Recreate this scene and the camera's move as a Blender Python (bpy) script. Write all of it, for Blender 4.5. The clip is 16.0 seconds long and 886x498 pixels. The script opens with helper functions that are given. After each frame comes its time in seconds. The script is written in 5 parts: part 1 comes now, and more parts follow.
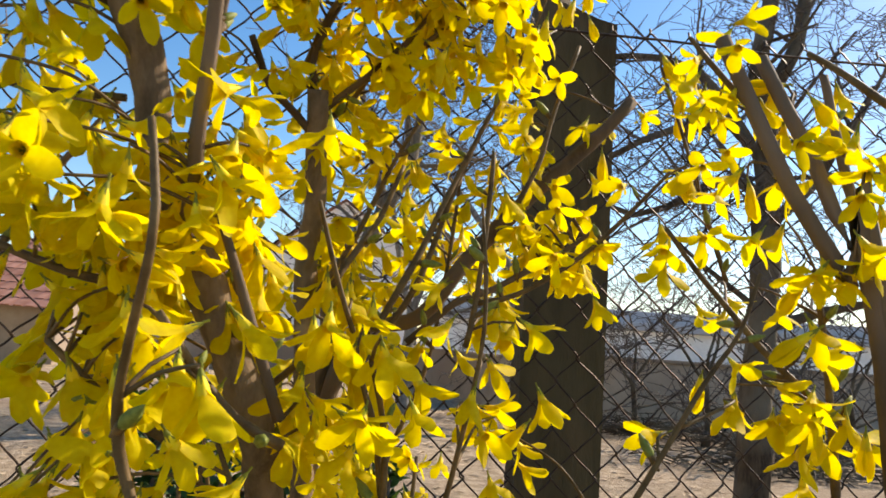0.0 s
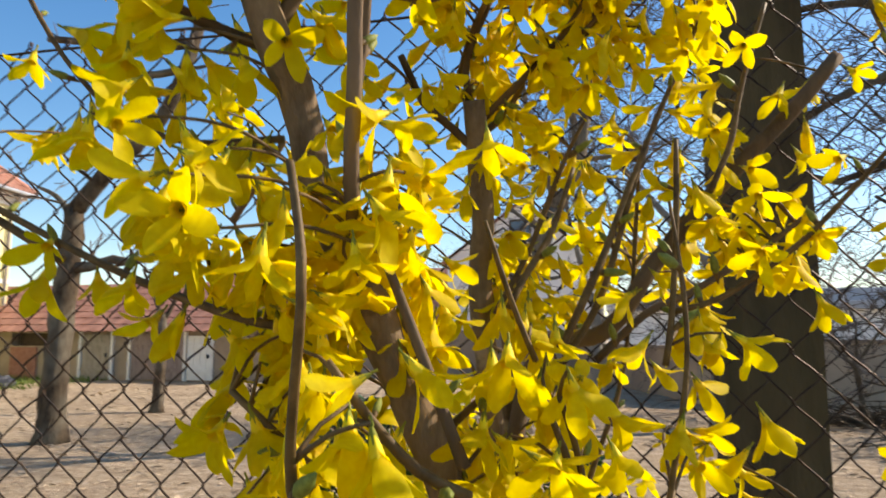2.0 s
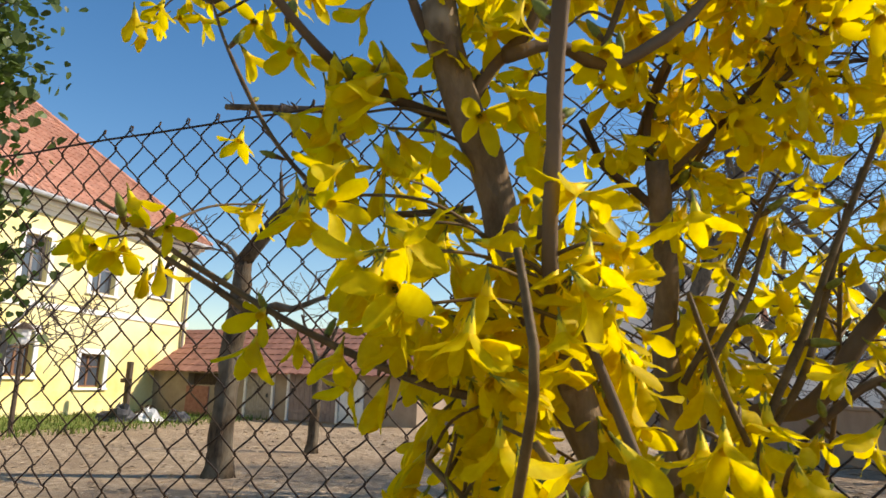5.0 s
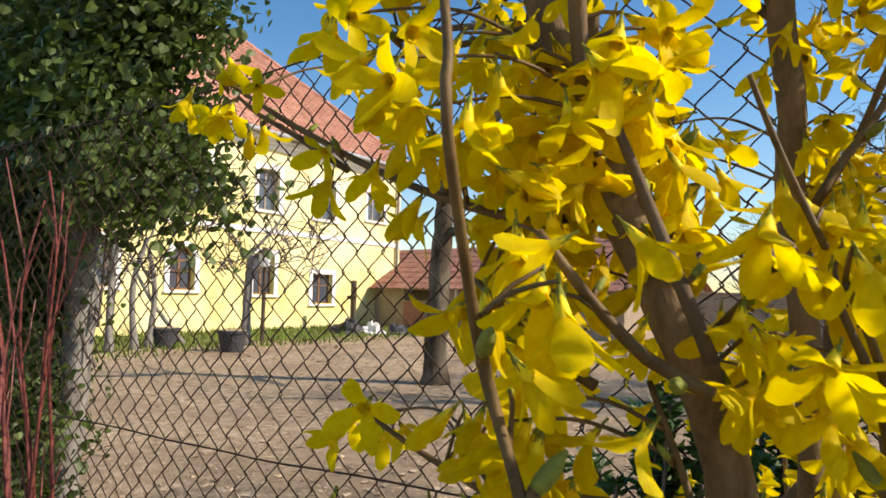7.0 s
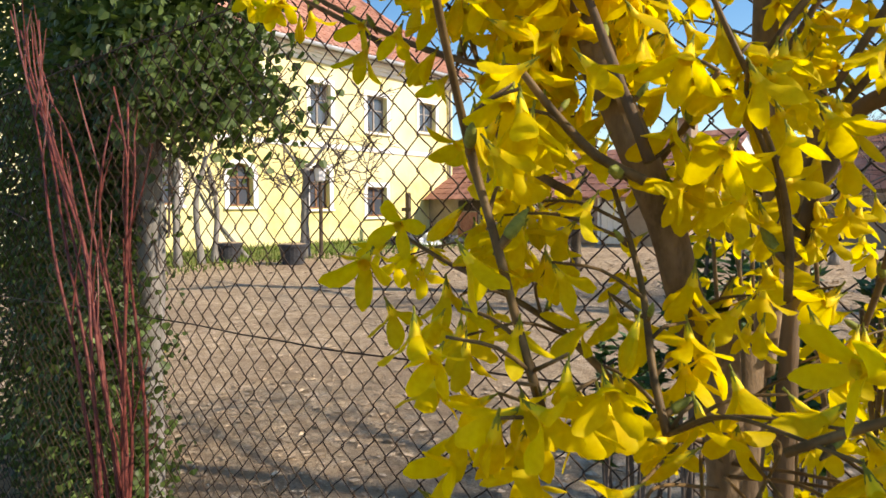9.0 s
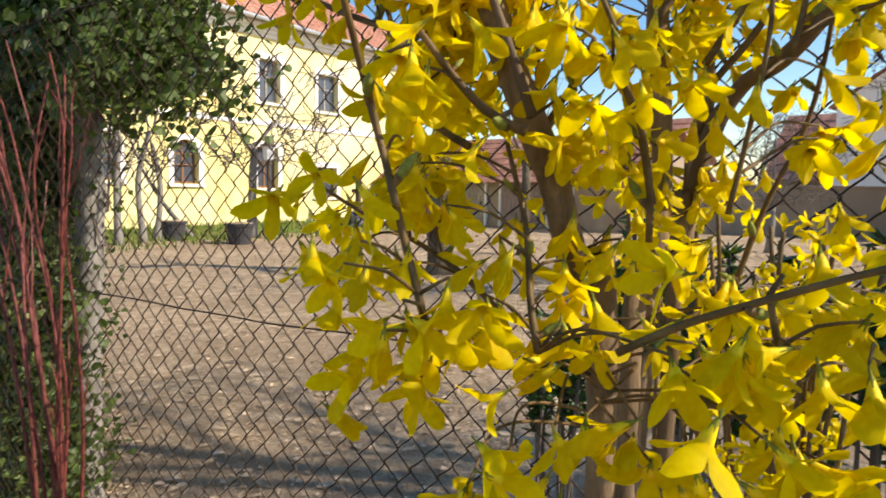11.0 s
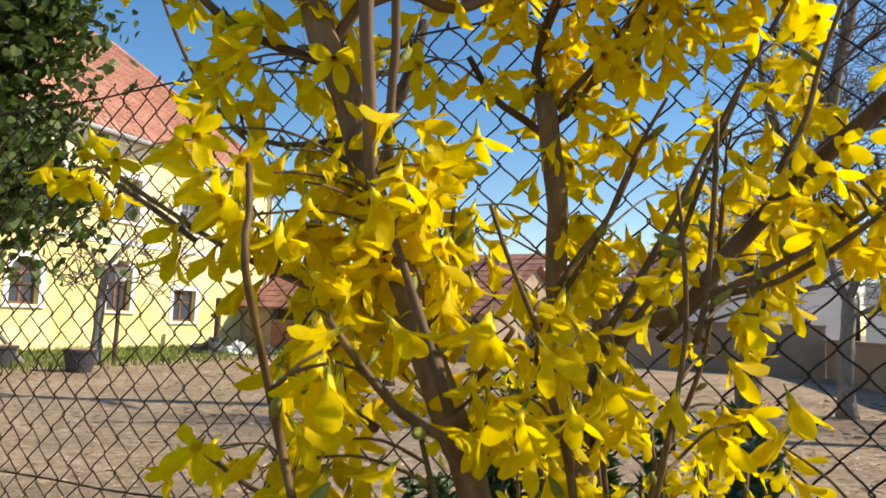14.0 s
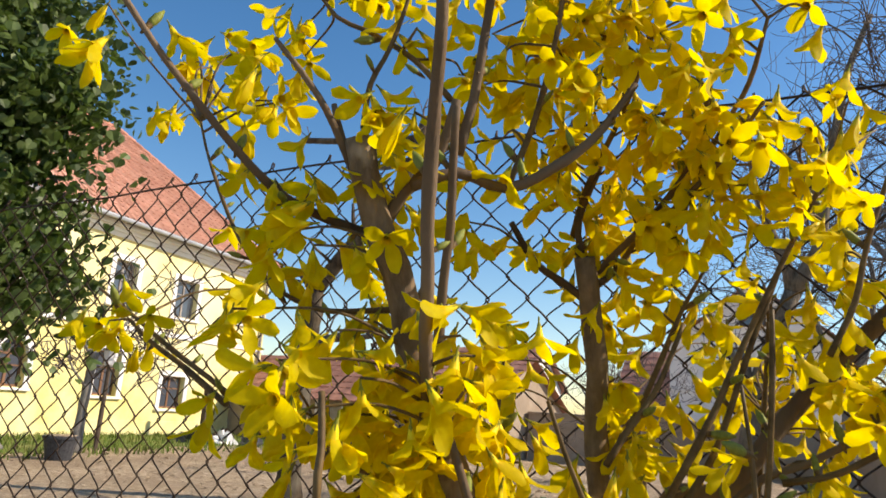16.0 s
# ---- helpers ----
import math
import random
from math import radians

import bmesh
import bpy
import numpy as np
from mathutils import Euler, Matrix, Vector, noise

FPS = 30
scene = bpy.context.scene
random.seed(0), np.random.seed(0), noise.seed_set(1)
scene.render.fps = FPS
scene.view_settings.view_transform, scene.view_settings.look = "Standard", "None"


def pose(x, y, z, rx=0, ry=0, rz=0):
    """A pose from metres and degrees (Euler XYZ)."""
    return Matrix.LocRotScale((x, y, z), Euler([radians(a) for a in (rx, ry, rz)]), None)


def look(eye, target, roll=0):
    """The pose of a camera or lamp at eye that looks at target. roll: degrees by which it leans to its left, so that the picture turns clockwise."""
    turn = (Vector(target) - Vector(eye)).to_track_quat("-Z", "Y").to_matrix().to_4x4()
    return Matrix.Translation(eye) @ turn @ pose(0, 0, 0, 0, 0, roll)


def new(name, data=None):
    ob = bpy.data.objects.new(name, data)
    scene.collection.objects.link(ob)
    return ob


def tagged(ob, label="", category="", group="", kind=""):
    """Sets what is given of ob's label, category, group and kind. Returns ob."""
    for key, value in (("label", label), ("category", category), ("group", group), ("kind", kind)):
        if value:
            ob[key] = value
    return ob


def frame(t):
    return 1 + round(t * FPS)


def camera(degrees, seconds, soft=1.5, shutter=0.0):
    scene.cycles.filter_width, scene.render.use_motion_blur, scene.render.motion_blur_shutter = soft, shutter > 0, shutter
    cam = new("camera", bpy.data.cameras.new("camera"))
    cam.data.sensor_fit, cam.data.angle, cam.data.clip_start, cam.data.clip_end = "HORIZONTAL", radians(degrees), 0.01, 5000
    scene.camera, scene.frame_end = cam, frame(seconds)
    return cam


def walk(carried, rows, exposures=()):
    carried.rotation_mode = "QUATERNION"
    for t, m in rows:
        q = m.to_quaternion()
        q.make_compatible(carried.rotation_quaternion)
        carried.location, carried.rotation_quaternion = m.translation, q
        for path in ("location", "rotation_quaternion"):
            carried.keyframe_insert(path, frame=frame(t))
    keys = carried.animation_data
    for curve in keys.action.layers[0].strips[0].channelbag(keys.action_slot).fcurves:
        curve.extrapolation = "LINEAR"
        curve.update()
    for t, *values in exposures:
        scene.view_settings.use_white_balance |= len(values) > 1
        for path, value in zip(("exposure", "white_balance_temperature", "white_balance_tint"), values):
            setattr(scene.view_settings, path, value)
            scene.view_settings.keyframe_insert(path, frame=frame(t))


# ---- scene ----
cam = camera(65.1, 16.0, soft=1.6, shutter=0.4)

PATH = [
    (0, (0.157, -0.625, 1.237), (0.165, 1.357, 1.503), 4.0),
    (0.5, (0.157, -0.617, 1.235), (0.204, 1.368, 1.471), 2.0),
    (1, (0.154, -0.616, 1.236), (0.043, 1.371, 1.441), 1.3),
    (1.5, (0.149, -0.615, 1.24), (-0.177, 1.345, 1.465), 0.8),
    (2, (0.156, -0.61, 1.243), (-0.338, 1.312, 1.495), 0.0),
    (2.5, (0.166, -0.616, 1.254), (-0.525, 1.229, 1.598), 0.6),
    (3, (0.175, -0.616, 1.259), (-0.604, 1.189, 1.626), 1.5),
    (3.2, (0.18, -0.617, 1.261), (-0.663, 1.152, 1.658), 2.3),
    (5.3, (0.144, -0.611, 1.246), (-0.747, 1.14, 1.618), 1.5),
    (5.5, (0.146, -0.606, 1.245), (-0.798, 1.122, 1.596), 1.4),
    (6, (0.153, -0.593, 1.241), (-0.975, 1.036, 1.516), 1.8),
    (6.5, (0.16, -0.592, 1.236), (-1.15, 0.905, 1.443), 1.0),
    (7, (0.17, -0.589, 1.229), (-1.191, 0.871, 1.359), 1.2),
    (7.5, (0.182, -0.595, 1.227), (-1.207, 0.841, 1.326), 0.8),
    (8, (0.192, -0.602, 1.222), (-1.222, 0.812, 1.227), 0.7),
    (8.5, (0.201, -0.61, 1.215), (-1.256, 0.757, 1.121), 0.5),
    (8.7, (0.202, -0.61, 1.213), (-1.269, 0.74, 1.101), -0.1),
    (10.8, (0.225, -0.616, 1.202), (-1.172, 0.802, 1.008), 0.6),
    (11, (0.225, -0.615, 1.202), (-1.14, 0.836, 1.027), 1.0),
    (11.5, (0.226, -0.614, 1.205), (-1.077, 0.898, 1.084), 1.5),
    (12, (0.228, -0.612, 1.212), (-1.037, 0.936, 1.154), 0.9),
    (12.5, (0.22, -0.611, 1.218), (-0.967, 0.998, 1.216), 1.3),
    (13, (0.214, -0.615, 1.226), (-0.897, 1.047, 1.287), 1.7),
    (13.5, (0.213, -0.616, 1.233), (-0.891, 1.048, 1.354), 1.5),
    (14, (0.207, -0.612, 1.24), (-0.865, 1.065, 1.439), 2.2),
    (14.5, (0.203, -0.617, 1.246), (-0.831, 1.076, 1.503), 2.8),
    (15, (0.198, -0.62, 1.25), (-0.828, 1.066, 1.568), 3.5),
    (15.5, (0.196, -0.623, 1.259), (-0.839, 1.045, 1.641), 3.9),
    (16, (0.194, -0.62, 1.263), (-0.855, 1.02, 1.719), 3.7),
]
walk(cam, [(t, look(eye, target, roll)) for t, eye, target, roll in PATH], [(t, stops, 7000, 14) for t, stops in ((0.0, 0.65), (3.0, 0.55), (5.5, 0.31), (7.0, 0.42), (8.5, 0.53), (11.5, 0.6), (13.5, 0.52), (14.5, 0.4), (16.0, 0.39))])

# ---- light ----
world = bpy.data.worlds.new("sky")
scene.world = world
world.use_nodes = True
wn = world.node_tree.nodes
sky = wn.new("ShaderNodeTexSky")
sky.sky_type, sky.sun_disc = "NISHITA", False
SUN_TO = Vector((0.69, 0.45, 0.6)).normalized()
sky.sun_elevation = math.asin(SUN_TO.z)
sky.sun_rotation = math.atan2(SUN_TO.x, SUN_TO.y)
sky.air_density, sky.dust_density, sky.ozone_density, sky.altitude = 1.0, 0.35, 1.0, 0
wn["Background"].inputs["Strength"].default_value = 0.12
deep = wn.new("ShaderNodeHueSaturation")
deep.inputs["Saturation"].default_value, deep.inputs["Value"].default_value = 1.36, 1.12
world.node_tree.links.new(sky.outputs[0], deep.inputs["Color"])
world.node_tree.links.new(deep.outputs[0], wn["Background"].inputs["Color"])
sun = new("sun", bpy.data.lights.new("sun", "SUN"))
sun.data.energy, sun.data.angle, sun.data.color = 4.8, radians(0.53), (1.0, 0.92, 0.79)
sun.matrix_world = look((0, 0, 30), Vector((0, 0, 30)) - SUN_TO)

# ---- materials ----


class Mat:
    """A small helper round a principled node material."""

    def __init__(self, name, color, rough=0.7, metal=0.0, spec=0.4):
        self.m = bpy.data.materials.new(name)
        self.m.use_nodes = True
        self.t = self.m.node_tree
        self.n, self.l = self.t.nodes, self.t.links
        self.b = self.n["Principled BSDF"]
        self.b.inputs["Base Color"].default_value = (*color, 1)
        self.b.inputs["Roughness"].default_value = rough
        self.b.inputs["Metallic"].default_value = metal
        self.b.inputs["Specular IOR Level"].default_value = spec
        self.coord = self.n.new("ShaderNodeTexCoord").outputs["Object"]
        self.color = None

    def noise(self, scale, detail=4.0, rough=0.6, stretch=None):
        v = self.coord
        if stretch:
            mp = self.n.new("ShaderNodeMapping")
            mp.inputs["Scale"].default_value = stretch
            self.l.new(v, mp.inputs["Vector"])
            v = mp.outputs[0]
        t = self.n.new("ShaderNodeTexNoise")
        t.inputs["Scale"].default_value, t.inputs["Detail"].default_value, t.inputs["Roughness"].default_value = scale, detail, rough
        self.l.new(v, t.inputs["Vector"])
        return t.outputs["Fac"]

    def ramp(self, fac, stops):
        r = self.n.new("ShaderNodeValToRGB")
        e = r.color_ramp.elements
        while len(e) < len(stops):
            e.new(0.5)
        for k, (p, c) in zip(e, stops):
            k.position, k.color = p, (*c, 1)
        self.l.new(fac, r.inputs[0])
        return r.outputs[0]

    def mix(self, fac, a, b, mode="MIX"):
        x = self.n.new("ShaderNodeMix")
        x.data_type, x.blend_type = "RGBA", mode
        for v, k in ((fac, 0), (a, 6), (b, 7)):
            if isinstance(v, (int, float)):
                x.inputs[k].default_value = v
            elif isinstance(v, tuple):
                x.inputs[k].default_value = (*v, 1)
            else:
                self.l.new(v, x.inputs[k])
        return x.outputs[2]

    def paint(self, out):
        self.color = out
        self.l.new(out, self.b.inputs["Base Color"])
        return self

    def bump(self, fac, strength=0.4, distance=0.005):
        b = self.n.new("ShaderNodeBump")
        b.inputs["Strength"].default_value, b.inputs["Distance"].default_value = strength, distance
        self.l.new(fac, b.inputs["Height"])
        self.l.new(b.outputs[0], self.b.inputs["Normal"])
        return self

    def vary(self, amount=0.3, island=False):
        """Lightness that differs from piece to piece."""
        src = self.n.new("ShaderNodeNewGeometry").outputs["Random Per Island"] if island else self.n.new("ShaderNodeObjectInfo").outputs["Random"]
        mr = self.n.new("ShaderNodeMapRange")
        mr.inputs["To Min"].default_value, mr.inputs["To Max"].default_value = 1 - amount, 1 + amount
        self.l.new(src, mr.inputs["Value"])
        hs = self.n.new("ShaderNodeHueSaturation")
        self.l.new(mr.outputs[0], hs.inputs["Value"])
        if self.color is not None:
            self.l.new(self.color, hs.inputs["Color"])
        else:
            hs.inputs["Color"].default_value = self.b.inputs["Base Color"].default_value
        return self.paint(hs.outputs[0])

    def thin(self, share=0.45, tint=None):
        """Leaf or petal: part of the light passes through."""
        tr = self.n.new("ShaderNodeBsdfTranslucent")
        mx = self.n.new("ShaderNodeMixShader")
        mx.inputs[0].default_value = share
        if tint is not None:
            tr.inputs["Color"].default_value = (*tint, 1)
        elif self.color is not None:
            self.l.new(self.color, tr.inputs["Color"])
        else:
            tr.inputs["Color"].default_value = self.b.inputs["Base Color"].default_value
        self.l.new(self.b.outputs[0], mx.inputs[1])
        self.l.new(tr.outputs[0], mx.inputs[2])
        self.l.new(mx.outputs[0], self.n["Material Output"].inputs["Surface"])
        return self


def soft(name, a, b, scale, rough=0.8, bump=0.3, dist=0.004, detail=5, stretch=None, c=None):
    """Two or three tones mixed by noise at two scales, with relief."""
    m = Mat(name, a, rough, 0.0, 0.2)
    n1 = m.noise(scale, detail, 0.65, stretch)
    n2 = m.noise(scale * 0.13, 3, 0.5)
    col = m.ramp(n1, [(0.3, a), (0.72, b)])
    if c:
        col = m.mix(m.ramp(n2, [(0.42, (0, 0, 0)), (0.66, (1, 1, 1))]), col, c)
    m.paint(col)
    m.bump(n1, bump, dist)
    return m


em = Mat("bare_earth", (0.4, 0.3, 0.2), 0.95)
e1, e2, e3 = em.noise(7, 9, 0.7), em.noise(60, 5, 0.7), em.noise(0.7, 4, 0.55)
ec = em.ramp(e1, [(0.28, (0.2, 0.133, 0.077)), (0.48, (0.5, 0.365, 0.225)), (0.68, (0.76, 0.61, 0.43))])
ec = em.mix(em.ramp(e3, [(0.4, (0, 0, 0)), (0.65, (0.8, 0.8, 0.8))]), ec, (0.35, 0.25, 0.155))
ec = em.mix(em.ramp(e2, [(0.36, (0.7, 0.7, 0.7)), (0.48, (0, 0, 0))]), ec, (0.16, 0.105, 0.065))
ec = em.mix(em.ramp(e2, [(0.62, (0, 0, 0)), (0.7, (0.8, 0.8, 0.8))]), ec, (0.66, 0.56, 0.42))
em.paint(ec).bump(em.mix(0.5, e1, e2), 1.0, 0.08)
earth = em.m
grass_mat = soft("short_grass", (0.05, 0.1, 0.012), (0.16, 0.22, 0.035), 14.0, 0.9, 0.8, 0.03, 6, None, (0.2, 0.2, 0.06)).m
bark_m = Mat("grey_brown_bark", (0.2, 0.13, 0.08), 0.9, 0.0, 0.15)
n1, n2 = bark_m.noise(120, 6, 0.7, (1, 1, 0.35)), bark_m.noise(38, 4, 0.6)
bk = bark_m.ramp(n1, [(0.3, (0.085, 0.056, 0.033)), (0.7, (0.27, 0.188, 0.112))])
bk = bark_m.mix(bark_m.ramp(n2, [(0.6, (0, 0, 0)), (0.7, (1, 1, 1))]), bk, (0.42, 0.32, 0.21))
bark = bark_m.paint(bk).bump(n1, 0.7, 0.002).m
dark_bark = soft("brown_stem_bark", (0.045, 0.028, 0.014), (0.15, 0.092, 0.045), 110, 0.8, 0.6, 0.002, 6, (1, 1, 0.35), (0.2, 0.14, 0.09)).m
twig_mat = soft("young_twig_bark", (0.06, 0.036, 0.014), (0.2, 0.125, 0.048), 160, 0.6, 0.4, 0.001).m
wet_bark = soft("old_dark_bark", (0.022, 0.015, 0.009), (0.14, 0.098, 0.06), 18, 0.9, 1.0, 0.03, 8, (1, 1, 0.3), (0.17, 0.145, 0.105)).m
grey_bark = soft("grey_fruit_bark", (0.13, 0.115, 0.1), (0.33, 0.3, 0.27), 22, 0.9, 0.8, 0.02, 7, (1, 1, 0.4), (0.22, 0.21, 0.18)).m
fork_bark = soft("dark_grey_fruit_bark", (0.05, 0.038, 0.027), (0.27, 0.21, 0.15), 20, 0.9, 1.0, 0.03, 8, (1, 1, 0.35), (0.19, 0.16, 0.115)).m
fine_twigs = soft("fine_bare_twigs", (0.07, 0.055, 0.045), (0.17, 0.14, 0.12), 20, 0.9, 0.2, 0.002).m
pm = Mat("yellow_petal", (0.9, 0.68, 0.01), 0.6, 0, 0.15)
pn = pm.noise(260, 3, 0.5, (1, 1, 1))
pm.paint(pm.ramp(pn, [(0.3, (0.77, 0.59, 0.0015)), (0.75, (0.88, 0.73, 0.006))])).vary(0.1).bump(pn, 0.15, 0.0006)
petal_mat = pm.thin(0.6).m
pm2 = Mat("yellow_petal_mass", (0.9, 0.68, 0.01), 0.6, 0, 0.15)
pm2.paint(pm2.ramp(pm2.noise(260, 3, 0.5), [(0.3, (0.77, 0.59, 0.0015)), (0.75, (0.88, 0.73, 0.006))])).vary(0.12, True)
petal_mass = pm2.thin(0.6).m
throat_mat = soft("orange_throat", (0.76, 0.5, 0.01), (0.86, 0.66, 0.01), 200, 0.6, 0.1).m
bud_mat = soft("brown_green_bud", (0.13, 0.15, 0.025), (0.25, 0.27, 0.05), 300, 0.6, 0.2, 0.0005).m
calyx = Mat("green_calyx", (0.26, 0.26, 0.035), 0.7, 0, 0.15)
calyx_mat = calyx.vary(0.25).thin(0.25).m
lm = Mat("ivy_leaf", (0.042, 0.09, 0.017), 0.5, 0, 0.35)
lm.paint(lm.ramp(lm.noise(30, 4), [(0.3, (0.018, 0.038, 0.007)), (0.7, (0.105, 0.145, 0.034))])).vary(0.5, True)
ivy_leaf = lm.thin(0.25, (0.15, 0.24, 0.035)).m
lm2 = Mat("evergreen_leaf", (0.04, 0.09, 0.02), 0.4, 0, 0.5)
evergreen = lm2.vary(0.35, True).thin(0.2, (0.12, 0.2, 0.02)).m
red_mat = soft("red_stem_bark", (0.075, 0.02, 0.016), (0.23, 0.06, 0.046), 60, 0.5, 0.2, 0.001).m
wire_mat = soft("weathered_wire", (0.022, 0.014, 0.009), (0.1, 0.062, 0.037), 90, 0.55, 0.3, 0.0006)
wire_mat.b.inputs["Metallic"].default_value = 0.55
wire_mat = wire_mat.m
post_mat = soft("dark_weathered_post", (0.035, 0.023, 0.01), (0.15, 0.1, 0.05), 30, 0.92, 1.0, 0.01, 8, (1, 1, 0.22), (0.095, 0.075, 0.034)).m
plaster_y = soft("pale_yellow_render", (0.7, 0.56, 0.19), (0.86, 0.77, 0.36), 1.6, 0.9, 0.25, 0.01, 8, None, (0.9, 0.85, 0.58)).m
plaster_w = soft("white_trim_render", (0.72, 0.69, 0.66), (0.84, 0.82, 0.79), 3.0, 0.85, 0.15, 0.005).m
plaster_g = soft("grey_white_render", (0.78, 0.74, 0.69), (0.88, 0.85, 0.8), 1.2, 0.9, 0.2, 0.01, 7, None, (0.82, 0.77, 0.71)).m
concrete = soft("grey_concrete", (0.3, 0.225, 0.155), (0.46, 0.36, 0.265), 2.2, 0.92, 0.4, 0.01, 8, None, (0.27, 0.2, 0.14)).m
beige_wall = soft("beige_wall_render", (0.42, 0.34, 0.25), (0.58, 0.48, 0.37), 2.0, 0.92, 0.4, 0.01, 8, None, (0.38, 0.31, 0.24)).m
brown_wall = soft("brown_render", (0.28, 0.21, 0.15), (0.42, 0.335, 0.25), 2.0, 0.92, 0.4, 0.01, 8).m
eave_mat = soft("grey_eave_boards", (0.2, 0.17, 0.15), (0.36, 0.32, 0.29), 8, 0.85, 0.3, 0.004).m
rt = Mat("red_clay_tile", (0.5, 0.2, 0.12), 0.85)
rt.paint(rt.ramp(rt.noise(2.2, 6), [(0.3, (0.41, 0.18, 0.115)), (0.7, (0.58, 0.3, 0.215))])).vary(0.18, True).bump(rt.noise(40, 3), 0.3, 0.004)
roof_tile = rt.m
ot = Mat("old_brown_tile", (0.25, 0.11, 0.08), 0.9)
ot.paint(ot.ramp(ot.noise(2.0, 6), [(0.3, (0.27, 0.12, 0.083)), (0.7, (0.43, 0.215, 0.155))])).vary(0.2, True).bump(ot.noise(40, 3), 0.3, 0.004)
old_tile = ot.m
metal_roof = soft("grey_sheet_roof", (0.3, 0.31, 0.33), (0.45, 0.46, 0.48), 2, 0.5, 0.1).m
frame_b = soft("brown_window_wood", (0.14, 0.07, 0.04), (0.26, 0.14, 0.08), 40, 0.6, 0.3, 0.001, 5, (1, 1, 0.2)).m
white_paint = soft("white_door_paint", (0.74, 0.72, 0.7), (0.82, 0.81, 0.79), 6, 0.55, 0.1, 0.001).m
# dark wood; also on the sheets that stand in for unlit interiors
dark_wood_and_rooms = soft("dark_wood_and_rooms", (0.05, 0.035, 0.025), (0.14, 0.1, 0.07), 24, 0.85, 0.5, 0.003, 6, (1, 1, 0.2)).m
dark_plastic = soft("dark_plastic", (0.03, 0.03, 0.035), (0.08, 0.08, 0.085), 30, 0.5, 0.2, 0.001).m
curtain = soft("pale_curtain", (0.4, 0.39, 0.4), (0.6, 0.59, 0.6), 14, 0.9, 0.5, 0.01, 3, (1, 1, 0.05)).m
glass = Mat("window_glass", (0.06, 0.07, 0.09), 0.06, 0, 0.9).m
litter = soft("dry_litter", (0.3, 0.2, 0.11), (0.62, 0.5, 0.36), 60, 0.9, 0.2, 0.002)
litter_mat = litter.vary(0.4, True).m

# ---- mesh helpers ----


def obj(name, verts, faces, mats, parent=None, label="", smooth=False, slots=None):
    me = bpy.data.meshes.new(name)
    me.from_pydata([tuple(v) for v in verts], [], [tuple(f) for f in faces])
    for m in (mats if isinstance(mats, (list, tuple)) else [mats]):
        me.materials.append(m)
    if slots:
        me.polygons.foreach_set("material_index", slots)
    if smooth:
        me.polygons.foreach_set("use_smooth", [True] * len(me.polygons))
    me.update()
    ob = new(name, me)
    if parent:
        ob.parent = parent
    if label:
        ob["label"] = label
    return ob


def thing(name, label, category, group="", kind="", m=None):
    e = new(name)
    if m is not None:
        e.matrix_world = m
    return tagged(e, label, category, group, kind)


class Geo:
    """Collects vertices and faces for one mesh."""

    def __init__(self):
        self.v, self.f = [], []

    def add(self, verts, faces):
        k = len(self.v)
        self.v += [tuple(p) for p in verts]
        self.f += [tuple(i + k for i in f) for f in faces]
        return self

    def box(self, x0, x1, y0, y1, z0, z1, bevel=0.0):
        if bevel <= 0:
            v = [(x, y, z) for z in (z0, z1) for y in (y0, y1) for x in (x0, x1)]
            return self.add(v, [(0, 2, 3, 1), (4, 5, 7, 6), (0, 1, 5, 4), (2, 6, 7, 3), (0, 4, 6, 2), (1, 3, 7, 5)])
        b = bevel
        v, f = [], []
        for z, i in ((z0, b), (z0 + b, 0), (z1 - b, 0), (z1, b)):
            v += [(x0 + i, y0 + i + (b - i), z), (x0 + i + (b - i), y0 + i, z), (x1 - i - (b - i), y0 + i, z), (x1 - i, y0 + i + (b - i), z),
                  (x1 - i, y1 - i - (b - i), z), (x1 - i - (b - i), y1 - i, z), (x0 + i + (b - i), y1 - i, z), (x0 + i, y1 - i - (b - i), z)]
        for r in range(3):
            for k in range(8):
                a, c = r * 8 + k, r * 8 + (k + 1) % 8
                f.append((a, c, c + 8, a + 8))
        f += [tuple(range(7, -1, -1)), tuple(range(24, 32))]
        return self.add(v, f)

    def tube(self, pts, radii, sides=6, cap=True, wobble=0.0, rng=None):
        pts = [Vector(p) for p in pts]
        n = len(pts)
        v, f, side = [], [], None
        for i, p in enumerate(pts):
            d = (pts[min(i + 1, n - 1)] - pts[max(i - 1, 0)]).normalized()
            if side is None:
                side = d.orthogonal().normalized()
            side = (side - d * side.dot(d)).normalized()
            up = d.cross(side)
            r = radii[i] if isinstance(radii, (list, tuple)) else radii
            for k in range(sides):
                a = 2 * math.pi * k / sides
                q = r * (1 + (rng.uniform(-wobble, wobble) if rng else 0))
                v.append(p + (side * math.cos(a) + up * math.sin(a)) * q)
        for i in range(n - 1):
            for k in range(sides):
                a, b = i * sides + k, i * sides + (k + 1) % sides
                f.append((a, b, b + sides, a + sides))
        if cap:
            f += [tuple(range(sides - 1, -1, -1)), tuple(range((n - 1) * sides, n * sides))]
        return self.add(v, f)

    def make(self, name, mats, parent=None, label="", smooth=False):
        return obj(name, self.v, self.f, mats, parent, label, smooth)


